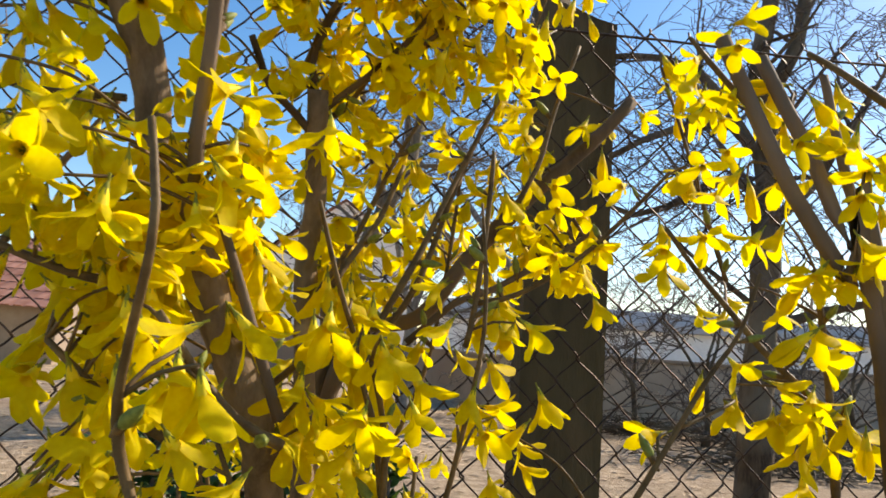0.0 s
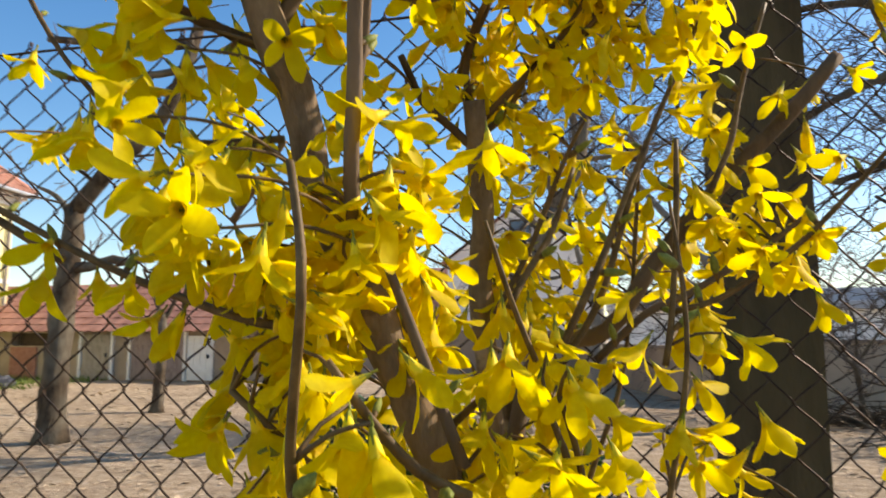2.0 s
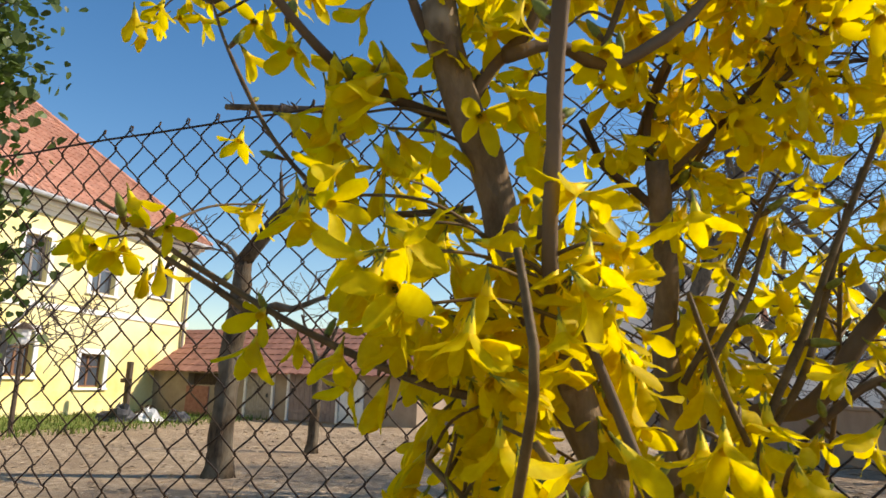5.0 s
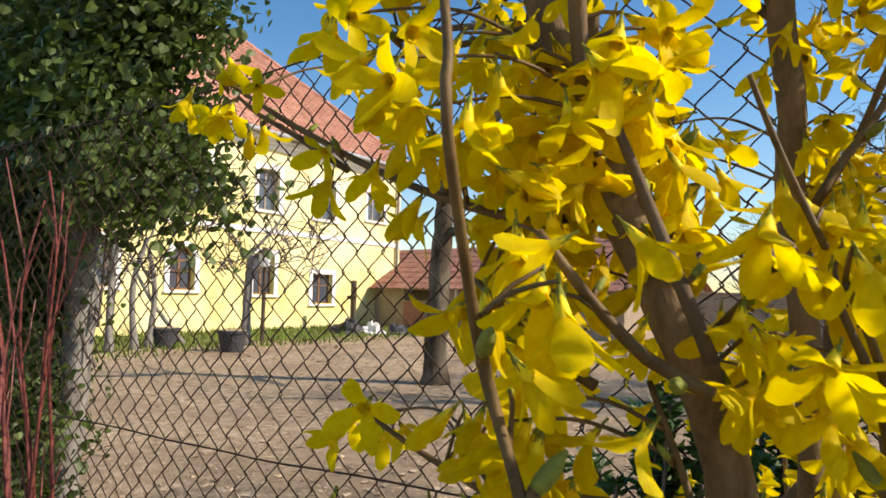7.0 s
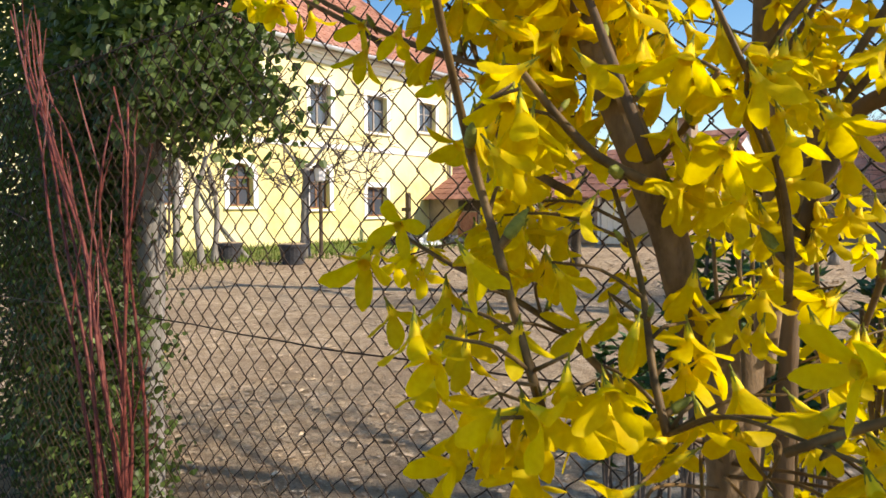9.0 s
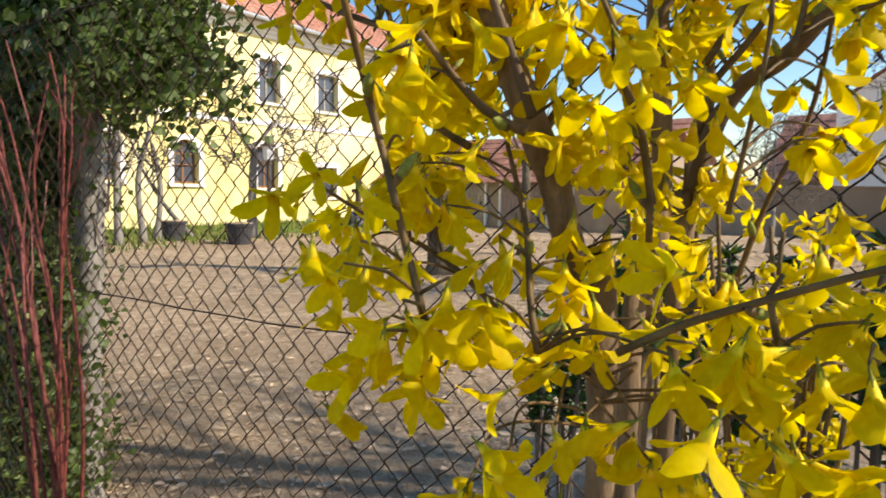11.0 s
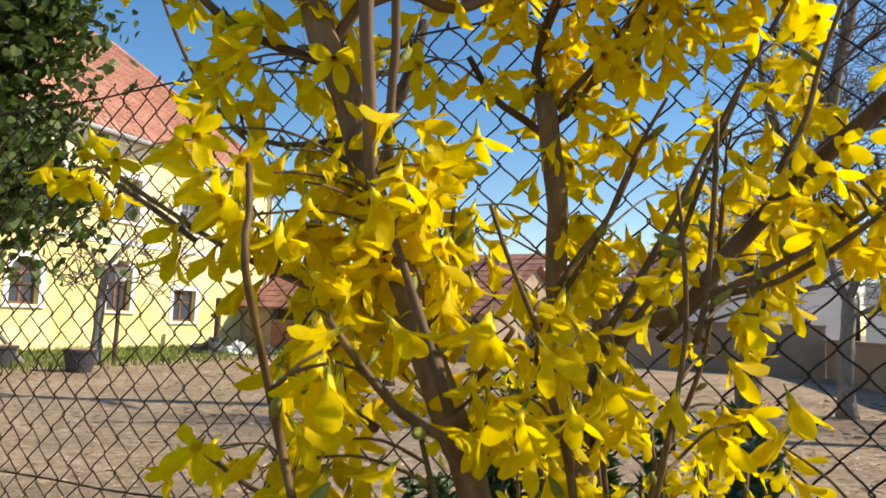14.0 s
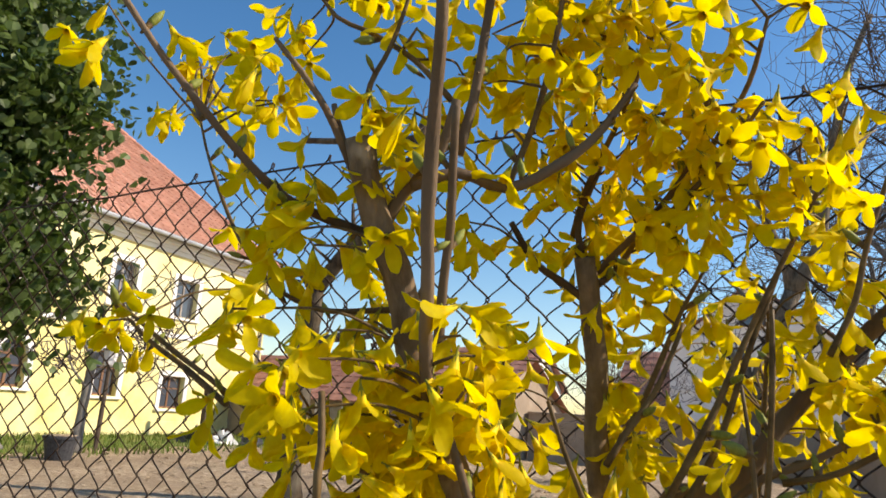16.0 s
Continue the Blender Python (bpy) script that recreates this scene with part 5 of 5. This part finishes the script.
    curl, twist = rng.uniform(-0.85, 1.0), rng.uniform(-0.9, 0.9)
    wave, ph = rng.uniform(0.1, 0.32), rng.uniform(0, 6.28)
    r, z = 0.0018, 0.0
    cy, sy = math.cos(yaw), math.sin(yaw)
    bow = rng.uniform(-0.12, 0.12)
    for i in range(n + 1):
        t = i / n
        w = W * wid[i] * 0.5
        a = open_ * (0.52 + 0.48 * min(1, t * 2.6)) + curl * max(0, t - 0.4) * 1.5
        for q in (-1, -0.5, 0.5, 1):
            lift = w * (0.34 * (1 - q * q)) * (1 - 0.4 * t)
            rip = w * wave * math.sin(ph + t * 7 + q * 2.0) * abs(q)
            tw = twist * t * q * w * 0.8 + rip
            x, y = r + lift * math.cos(a), q * w + bow * L * t * t
            back = 0.06 * L * (q * q) * (1 if i == n else 0)
            v.append(((x - back * math.sin(a)) * cy - y * sy, (x - back * math.sin(a)) * sy + y * cy, z - lift * math.sin(a) + tw - back * math.cos(a)))
        r += math.sin(a) * L / n
        z += math.cos(a) * L / n
    for i in range(n):
        for k in range(3):
            a = i * 4 + k
            f.append((a, a + 1, a + 5, a + 4))
    geo.add(v, f)
    slots += [slot] * len(f)


def flower_geo(seed, scale=1.0, lean=False):
    rng = random.Random(seed)
    geo, slots = Geo(), []
    op = rng.uniform(0.72, 1.35) if seed % 7 else rng.uniform(0.05, 0.14)
    for k in range(4):
        petal(geo, k * math.pi / 2 + rng.gauss(0, 0.14), op * rng.uniform(0.85, 1.15), 0.02 * rng.uniform(0.85, 1.12) * scale, 0.009 * rng.uniform(0.85, 1.15) * scale, rng, slots, 0)
    m = len(geo.f)
    geo.tube([(0, 0, -0.006 * scale), (0, 0, -0.002), (0, 0, 0.0022)], [0.0013 * scale, 0.0023 * scale, 0.0031 * scale], 6, False)
    slots += [1] * (len(geo.f) - m)
    m = len(geo.f)
    geo.tube([(0, 0, -0.0085 * scale), (0, 0, -0.006 * scale), (0, 0, -0.0035 * scale)], [0.0006, 0.0014 * scale, 0.0019 * scale], 5, False)
    geo.tube([(0, 0, -0.0115 * scale), (0.0004, 0, -0.0085 * scale)], 0.0006, 4, False)
    slots += [2] * (len(geo.f) - m)
    return geo, slots


def bud_geo(seed):
    rng = random.Random(seed)
    geo, slots = Geo(), []
    geo.tube([(0, 0, -0.004), (0, 0, 0.002), (0, 0, 0.009), (0, 0, 0.016)], [0.0016, 0.0036, 0.0033, 0.0008], 6)
    slots += [0] * len(geo.f)
    m = len(geo.f)
    geo.tube([(0, 0, -0.012), (0, 0, -0.006), (0, 0, -0.001)], [0.0008, 0.0024, 0.003], 5, False)
    slots += [1] * (len(geo.f) - m)
    return geo, slots


def shared(name, geo, slots, mats):
    me = bpy.data.meshes.new(name)
    me.from_pydata(geo.v, [], geo.f)
    for m in mats:
        me.materials.append(m)
    me.polygons.foreach_set("material_index", slots)
    me.polygons.foreach_set("use_smooth", [True] * len(me.polygons))
    me.update()
    return me


SIZE = 0.505
KINDS = [flower_geo(200 + k) for k in range(14)]
FLOWERS = [shared("flower", g_, s_, (petal_mat, throat_mat, calyx_mat)) for g_, s_ in KINDS]
BUDS = [shared("bud", *bud_geo(300 + k), (bud_mat, twig_mat)) for k in range(3)]
rest = Geo()
rest_slots = []
placed = []


def put_flower(p, axis, rng, scale=1.0):
    """A flower at p whose mouth looks along axis."""
    axis = axis.normalized()
    rot = axis.to_track_quat("Z", "X").to_matrix().to_4x4() @ Matrix.Rotation(rng.uniform(0, 6.28), 4, "Z")
    placed.append((Matrix.Translation(p) @ rot @ Matrix.Scale(scale * SIZE, 4), rng.randrange(len(KINDS))))


def bloom(sp, f0, f1, per_m, rng, scale=1.0):
    """Pairs and bunches of nodding flowers at the nodes of a twig."""
    lens = [0.0]
    for a, b in zip(sp, sp[1:]):
        lens.append(lens[-1] + (b - a).length)
    total = lens[-1]
    s = f0 * total + 0.005
    turn = rng.uniform(0, 3)
    while s < f1 * total:
        i = max(k for k in range(len(lens)) if lens[k] <= s)
        i = min(i, len(sp) - 2)
        d = (sp[i + 1] - sp[i]).normalized()
        q = sp[i].lerp(sp[i + 1], (s - lens[i]) / max(1e-6, lens[i + 1] - lens[i]))
        side = d.orthogonal().normalized()
        turn += 1.57
        for h in (0, 1):
            for _ in range(rng.choice((0, 1, 1, 1, 2))):
                a = turn + math.pi * h + rng.gauss(0, 0.5)
                out = Matrix.Rotation(a, 3, d) @ side
                hang = Vector((0, 0, -1)) * rng.uniform(0.45, 1.5)
                ax = out * rng.uniform(0.6, 1.0) + hang - d * rng.uniform(-0.2, 0.4)
                put_flower(q + out * rng.uniform(0.006, 0.011) + ax.normalized() * 0.0055, ax, rng, scale * rng.uniform(0.72, 0.98))
        s += rng.uniform(0.6, 1.5) / per_m


br = random.Random(5)
for sp, f0, f1, dens in ALL:
    bloom(sp, f0, f1, dens, br)

# bare nodes and green buds along the slim branches
kb = random.Random(91)
for sp, f0, f1, dens in ALL[STEM_COUNT:]:
    for i in range(3, len(sp) - 1, 4):
        if sp[i].z < 1.0 or kb.random() < 0.35:
            continue
        d = (sp[i + 1] - sp[i]).normalized()
        out = Matrix.Rotation(kb.uniform(0, 6.28), 3, d) @ d.orthogonal().normalized()
        ax = (out * 0.8 + Vector((0, 0, kb.uniform(0.2, 0.9)))).normalized()
        m = Matrix.Translation(sp[i] + out * 0.0025) @ ax.to_track_quat("Z", "X").to_matrix().to_4x4() @ Matrix.Scale(kb.uniform(0.2, 0.4), 4)
        o = new("bud", BUDS[kb.randrange(3)])
        o.parent = bush
        o.matrix_local = m

# flowering side shoots: where each one ends, zone by zone
ENDS = {}
ENDS["crown_centre_far"] = [
    (0.088, -0.440, 1.321), (0.115, -0.404, 1.323), (0.109, -0.405, 1.333), (0.112, -0.407, 1.340), (0.105, -0.425, 1.347), (0.092, -0.429, 1.352),
    (0.113, -0.424, 1.352), (0.100, -0.427, 1.353), (0.095, -0.430, 1.365), (0.089, -0.440, 1.367), (0.108, -0.428, 1.369), (0.086, -0.446, 1.369),
    (0.114, -0.430, 1.375), (0.100, -0.429, 1.376), (0.091, -0.433, 1.379), (0.114, -0.434, 1.385), (0.091, -0.437, 1.387), (0.106, -0.443, 1.398),
    (0.115, -0.438, 1.400),
]
ENDS["crown_centre_near"] = [
    (0.080, -0.482, 1.325), (0.092, -0.479, 1.341), (0.082, -0.487, 1.346), (0.089, -0.477, 1.368), (0.095, -0.450, 1.401),
]
ENDS["crown_inner_far"] = [
    (0.142, -0.403, 1.321), (0.129, -0.407, 1.329), (0.147, -0.405, 1.331), (0.139, -0.411, 1.332), (0.155, -0.403, 1.336),
    (0.133, -0.408, 1.339), (0.149, -0.407, 1.343), (0.139, -0.403, 1.348), (0.154, -0.414, 1.349), (0.148, -0.411, 1.350), (0.131, -0.406, 1.350),
    (0.141, -0.409, 1.353), (0.151, -0.421, 1.356), (0.133, -0.412, 1.357), (0.157, -0.421, 1.358), (0.123, -0.415, 1.362), (0.144, -0.422, 1.368),
    (0.132, -0.422, 1.368), (0.152, -0.420, 1.369), (0.122, -0.425, 1.372), (0.138, -0.422, 1.372), (0.129, -0.424, 1.378), (0.143, -0.424, 1.381),
    (0.125, -0.428, 1.383), (0.139, -0.426, 1.386), (0.156, -0.420, 1.387), (0.133, -0.430, 1.388), (0.120, -0.432, 1.388), (0.152, -0.424, 1.398),
]
ENDS["crown_inner_far_more"] = [
    (0.138, -0.430, 1.398), (0.126, -0.432, 1.399),
]
ENDS["crown_left_far"] = [
    (-0.083, -0.433, 1.389), (-0.061, -0.436, 1.397), (-0.047, -0.446, 1.397), (-0.035, -0.450, 1.397),
]
ENDS["crown_left_near"] = [
    (0.056, -0.492, 1.322), (0.075, -0.470, 1.328), (0.022, -0.464, 1.364), (0.016, -0.461, 1.367), (0.032, -0.463, 1.380), (0.008, -0.460, 1.387),
    (0.028, -0.463, 1.390), (0.063, -0.457, 1.392), (-0.003, -0.459, 1.394), (-0.043, -0.453, 1.400), (0.052, -0.461, 1.406), (-0.053, -0.488, 1.410),
    (0.063, -0.451, 1.411),
]
ENDS["crown_right_far"] = [
    (0.243, -0.412, 1.321), (0.242, -0.403, 1.329), (0.180, -0.360, 1.335), (0.164, -0.402, 1.336), (0.183, -0.350, 1.341), (0.166, -0.403, 1.342),
    (0.161, -0.408, 1.343), (0.187, -0.326, 1.348), (0.180, -0.381, 1.348), (0.171, -0.396, 1.350), (0.178, -0.394, 1.351), (0.191, -0.367, 1.352),
    (0.238, -0.368, 1.354), (0.162, -0.414, 1.355), (0.189, -0.346, 1.355), (0.181, -0.389, 1.357), (0.167, -0.408, 1.359), (0.198, -0.357, 1.366),
    (0.192, -0.377, 1.373), (0.160, -0.417, 1.382), (0.186, -0.389, 1.393), (0.162, -0.418, 1.396),
]
ENDS["low_centre_near"] = [
    (0.119, -0.513, 1.160), (0.110, -0.515, 1.161), (0.114, -0.513, 1.174), (0.094, -0.503, 1.181), (0.111, -0.524, 1.186),
    (0.087, -0.497, 1.189), (0.114, -0.476, 1.190), (0.107, -0.516, 1.190), (0.102, -0.484, 1.195), (0.111, -0.493, 1.198),
]
ENDS["low_inner_far"] = [
    (0.147, -0.263, 1.148), (0.158, -0.245, 1.157), (0.141, -0.347, 1.161), (0.140, -0.368, 1.164), (0.139, -0.316, 1.165), (0.155, -0.439, 1.173),
    (0.141, -0.389, 1.175), (0.140, -0.406, 1.188), (0.128, -0.425, 1.190), (0.130, -0.448, 1.193),
]
ENDS["low_inner_near"] = [
    (0.143, -0.520, 1.147), (0.149, -0.516, 1.150), (0.155, -0.510, 1.158), (0.158, -0.504, 1.160), (0.140, -0.505, 1.161), (0.140, -0.485, 1.172),
    (0.153, -0.474, 1.174), (0.125, -0.525, 1.174), (0.128, -0.501, 1.177), (0.122, -0.490, 1.177), (0.131, -0.474, 1.178), (0.127, -0.522, 1.180),
    (0.130, -0.512, 1.184), (0.131, -0.472, 1.185), (0.138, -0.457, 1.190),
]
ENDS["low_left_far"] = [
    (0.001, -0.444, 1.191), (0.011, -0.445, 1.192),
]
ENDS["low_right_far"] = [
    (0.170, -0.288, 1.155), (0.167, -0.402, 1.165), (0.176, -0.426, 1.169),
]
ENDS["low_right_near"] = [
    (0.168, -0.497, 1.152), (0.196, -0.482, 1.154), (0.185, -0.501, 1.155), (0.191, -0.489, 1.156), (0.166, -0.499, 1.160), (0.189, -0.501, 1.163),
    (0.188, -0.486, 1.167), (0.173, -0.476, 1.168), (0.173, -0.464, 1.171), (0.168, -0.481, 1.172), (0.190, -0.468, 1.175), (0.175, -0.506, 1.175),
    (0.200, -0.488, 1.175), (0.189, -0.490, 1.176), (0.197, -0.477, 1.180),
]
ENDS["middle_centre_far"] = [
    (0.115, -0.300, 1.200), (0.101, -0.350, 1.201), (0.115, -0.392, 1.204), (0.084, -0.348, 1.205), (0.097, -0.359, 1.210),
    (0.085, -0.398, 1.213), (0.082, -0.447, 1.213), (0.101, -0.393, 1.215), (0.112, -0.412, 1.221), (0.107, -0.436, 1.226), (0.118, -0.382, 1.251),
]
ENDS["middle_centre_near"] = [
    (0.096, -0.487, 1.203), (0.098, -0.494, 1.208),
    (0.087, -0.486, 1.210), (0.097, -0.485, 1.211), (0.103, -0.501, 1.214),
    (0.081, -0.455, 1.214), (0.081, -0.469, 1.215), (0.109, -0.499, 1.230), (0.116, -0.511, 1.233), (0.090, -0.474, 1.234),
    (0.084, -0.480, 1.238), (0.085, -0.468, 1.240), (0.100, -0.496, 1.241), (0.116, -0.470, 1.242),
    (0.092, -0.479, 1.245), (0.087, -0.454, 1.246), (0.108, -0.466, 1.248), (0.095, -0.471, 1.249), (0.088, -0.476, 1.249),
]
ENDS["middle_centre_near_more"] = [
    (0.116, -0.456, 1.252), (0.100, -0.466, 1.252), (0.082, -0.474, 1.254), (0.103, -0.472, 1.256), (0.086, -0.480, 1.256), (0.096, -0.477, 1.257),
    (0.113, -0.457, 1.259),
]
ENDS["middle_inner_far"] = [
    (0.123, -0.379, 1.201), (0.122, -0.401, 1.208), (0.129, -0.373, 1.216),
    (0.136, -0.415, 1.240), (0.136, -0.436, 1.241), (0.125, -0.394, 1.259),
]
ENDS["middle_inner_near"] = [
    (0.125, -0.453, 1.214), (0.132, -0.470, 1.218), (0.131, -0.451, 1.221), (0.130, -0.472, 1.225), (0.121, -0.515, 1.231), (0.142, -0.455, 1.234),
    (0.146, -0.479, 1.237), (0.140, -0.459, 1.239), (0.120, -0.461, 1.241), (0.130, -0.469, 1.241), (0.136, -0.453, 1.246),
]
ENDS["middle_left_far"] = [
    (0.056, -0.422, 1.229), (0.069, -0.438, 1.231), (0.078, -0.449, 1.235), (0.059, -0.445, 1.237),
]
ENDS["middle_left_near"] = [
    (0.078, -0.483, 1.206), (0.070, -0.456, 1.223), (0.079, -0.462, 1.235), (0.075, -0.463, 1.244), (0.077, -0.456, 1.244),
    (0.064, -0.458, 1.252),
]
ENDS["middle_right_far"] = [
    (0.182, -0.406, 1.211), (0.176, -0.416, 1.216), (0.257, -0.436, 1.217), (0.219, -0.441, 1.218),
    (0.274, -0.435, 1.219), (0.170, -0.413, 1.220), (0.260, -0.437, 1.225), (0.237, -0.433, 1.227), (0.253, -0.436, 1.227),
    (0.268, -0.437, 1.228), (0.242, -0.428, 1.231), (0.173, -0.424, 1.233), (0.249, -0.430, 1.233), (0.259, -0.432, 1.242),
    (0.180, -0.422, 1.244), (0.176, -0.409, 1.249),
    (0.178, -0.386, 1.256), (0.263, -0.410, 1.257), (0.261, -0.346, 1.260),
]
ENDS["upper_centre_far"] = [
    (0.115, -0.382, 1.261), (0.098, -0.443, 1.264), (0.087, -0.425, 1.276), (0.098, -0.438, 1.283),
    (0.106, -0.405, 1.320),
]
ENDS["upper_centre_near"] = [
    (0.098, -0.450, 1.261), (0.087, -0.491, 1.261), (0.087, -0.503, 1.262), (0.109, -0.486, 1.268), (0.099, -0.501, 1.269), (0.114, -0.479, 1.270),
    (0.104, -0.461, 1.271), (0.097, -0.482, 1.272), (0.101, -0.491, 1.272), (0.115, -0.478, 1.276), (0.099, -0.466, 1.279),
    (0.109, -0.477, 1.281), (0.106, -0.475, 1.289),
]
ENDS["upper_inner_far"] = [
    (0.130, -0.410, 1.262), (0.129, -0.364, 1.262), (0.124, -0.381, 1.269), (0.127, -0.376, 1.272), (0.158, -0.326, 1.277), (0.120, -0.391, 1.278),
    (0.142, -0.348, 1.278), (0.147, -0.329, 1.280), (0.155, -0.310, 1.295), (0.126, -0.279, 1.302), (0.127, -0.391, 1.303), (0.138, -0.377, 1.305),
    (0.140, -0.311, 1.307), (0.130, -0.392, 1.313), (0.121, -0.399, 1.314), (0.159, -0.354, 1.317),
]
ENDS["upper_left_far"] = [
    (0.077, -0.385, 1.274), (0.073, -0.382, 1.284), (-0.000, -0.448, 1.302), (0.035, -0.410, 1.309), (0.041, -0.429, 1.311),
]
ENDS["upper_left_near"] = [
    (0.077, -0.503, 1.262), (0.074, -0.482, 1.264), (0.073, -0.492, 1.266),
    (0.078, -0.505, 1.272), (0.080, -0.488, 1.281), (0.062, -0.506, 1.284),
    (-0.027, -0.481, 1.286), (0.067, -0.471, 1.288), (0.045, -0.475, 1.302), (0.068, -0.487, 1.304),
    (0.060, -0.486, 1.309), (0.053, -0.490, 1.316), (0.068, -0.489, 1.320),
]
ENDS["upper_right_far"] = [
    (0.263, -0.369, 1.262), (0.257, -0.439, 1.263), (0.171, -0.356, 1.264), (0.176, -0.361, 1.265), (0.189, -0.374, 1.265), (0.195, -0.381, 1.267),
    (0.192, -0.363, 1.272), (0.172, -0.338, 1.274), (0.187, -0.375, 1.274), (0.197, -0.376, 1.275), (0.194, -0.384, 1.277),
    (0.257, -0.427, 1.279), (0.167, -0.322, 1.281), (0.198, -0.377, 1.283),
    (0.163, -0.310, 1.284), (0.186, -0.386, 1.284), (0.200, -0.385, 1.286), (0.175, -0.335, 1.286), (0.196, -0.391, 1.288), (0.166, -0.329, 1.288),
    (0.269, -0.448, 1.291), (0.253, -0.427, 1.292), (0.249, -0.419, 1.294), (0.180, -0.369, 1.295),
]
ENDS["upper_right_far_more"] = [
    (0.257, -0.429, 1.300), (0.240, -0.408, 1.300), (0.242, -0.392, 1.302), (0.165, -0.369, 1.307), (0.175, -0.366, 1.310), (0.187, -0.370, 1.314),
    (0.252, -0.437, 1.316), (0.187, -0.375, 1.319),
]
ENDS["upper_right_near"] = [
    (0.263, -0.451, 1.263), (0.262, -0.454, 1.299),
]
SAMPLES = [q for sp, *_ in ALL for q in sp]
SHOOTS = []
for zone, ends in ENDS.items():
    for end in ends:
        e = Vector(end) - BASE
        below = [q for q in SAMPLES if q.z < e.z - 0.003] or SAMPLES
        p = min(below, key=lambda q: (q - e).length + 0.25 * abs((e.z - q.z) - 0.012))
        SHOOTS.append((zone, p, e))
for zone, p, e in SHOOTS:
    w = (e - p).length
    m = p.lerp(e, 0.5) + Vector((br.gauss(0, 0.07), br.gauss(0, 0.07), 0.1)) * w
    sp = spline([p, m, e], 0.003)
    Geo().tube(sp, [0.0005 - 0.0002 * i / len(sp) for i in range(len(sp))], 5).make("shoot", twig_mat, bush, smooth=True)
    for k in range(br.choice((1, 2, 3, 3)) if "right" in zone else br.choice((3, 3, 4, 4) if "crown" in zone or "upper" in zone else (2, 3, 3, 4))):
        ax = Vector((br.gauss(0, 0.6), br.gauss(-0.05, 0.55), br.uniform(-1.7, -0.15)))
        put_flower(e + ax.normalized() * br.uniform(0.003, 0.006) + Vector((br.gauss(0, 0.007), br.gauss(0, 0.006), br.gauss(0, 0.007))) * min(k, 1.3), ax, br, br.uniform(0.76, 1.04))

placed.sort(key=lambda w: (w[0].translation + BASE - Vector((0.16, -0.6, 1.22))).length)
for k, (m, kind) in enumerate(placed):
    if k < 290:
        o = new("flower", FLOWERS[kind])
        o.parent = bush
        o.matrix_local = m
    else:
        g_, s_ = KINDS[kind]
        rest.add([m @ Vector(v) for v in g_.v], g_.f)
        rest_slots += s_
o = obj("blossom", rest.v, rest.f, [petal_mass, throat_mat, calyx_mat], bush, "", True, rest_slots)
o["kind"] = "stuff"


# ---- low flowering shoots beyond the fence ----


def low_sprays(name, label, base, tips, seed, scale, reach=7):
    """A small bush of arching twigs, each set with yellow flowers along its end."""
    t = thing(name, label, "shrub", m=Matrix.Translation(base))
    rng = random.Random(seed)
    geo, slots = Geo(), []
    for tip in tips:
        e = Vector(tip) - Vector(base)
        mid = e * 0.55 + Vector((rng.gauss(0, 0.03), rng.gauss(0, 0.03), 0.05))
        sp = spline([(rng.gauss(0, 0.02), rng.gauss(0, 0.02), -0.02), mid, e], 0.03)
        Geo().tube(sp, [0.003 - 0.0019 * i / len(sp) for i in range(len(sp))], 5).make("twig", twig_mat, t, smooth=True)
        for q in sp[-reach:]:
            for _ in range(rng.choice((1, 2, 2, 3))):
                ax = Vector((rng.gauss(0, 0.7), rng.gauss(-0.1, 0.6), rng.uniform(-0.8, 0.7))).normalized()
                m = Matrix.Translation(q + ax * 0.008) @ ax.to_track_quat("Z", "X").to_matrix().to_4x4() @ Matrix.Rotation(rng.uniform(0, 6), 4, "Z") @ Matrix.Scale(scale * rng.uniform(0.7, 1.1), 4)
                g_, s_ = KINDS[rng.randrange(len(KINDS))]
                geo.add([m @ Vector(v) for v in g_.v], g_.f)
                slots += s_
    o = obj("blossom", geo.v, geo.f, [petal_mass, throat_mat, calyx_mat], t, "", True, slots)
    o["kind"] = "stuff"
    return t


spray_rng = random.Random(12)
TIPS = [(x + spray_rng.gauss(0, 0.006), -0.25 + spray_rng.gauss(0, 0.015), z + spray_rng.gauss(0, 0.005)) for x, z in (
    (0.034, 1.199), (0.039, 1.190), (0.058, 1.203), (0.065, 1.209), (0.070, 1.194), (0.087, 1.181), (0.100, 1.181), (0.107, 1.184), (0.116, 1.187), (0.122, 1.189), (0.130, 1.193), (0.125, 1.176), (0.134, 1.170), (0.143, 1.176), (0.154, 1.159), (0.112, 1.170), (0.119, 1.161), (0.098, 1.169), (0.103, 1.158), (0.029, 1.205), (0.063, 1.184))]
low_sprays("young_forsythia", "low young forsythia bush with yellow sprays at the fence", (0.1, -0.25, 0.0), TIPS, 4, 0.42)
low_sprays("young_forsythia", "small tuft of yellow flowers at the foot of the ivy", (-2.15, 0.2, 0.0), [(-1.995, 0.2, 0.745), (-2.37, 0.2, 0.69)], 6, 0.8, 2)
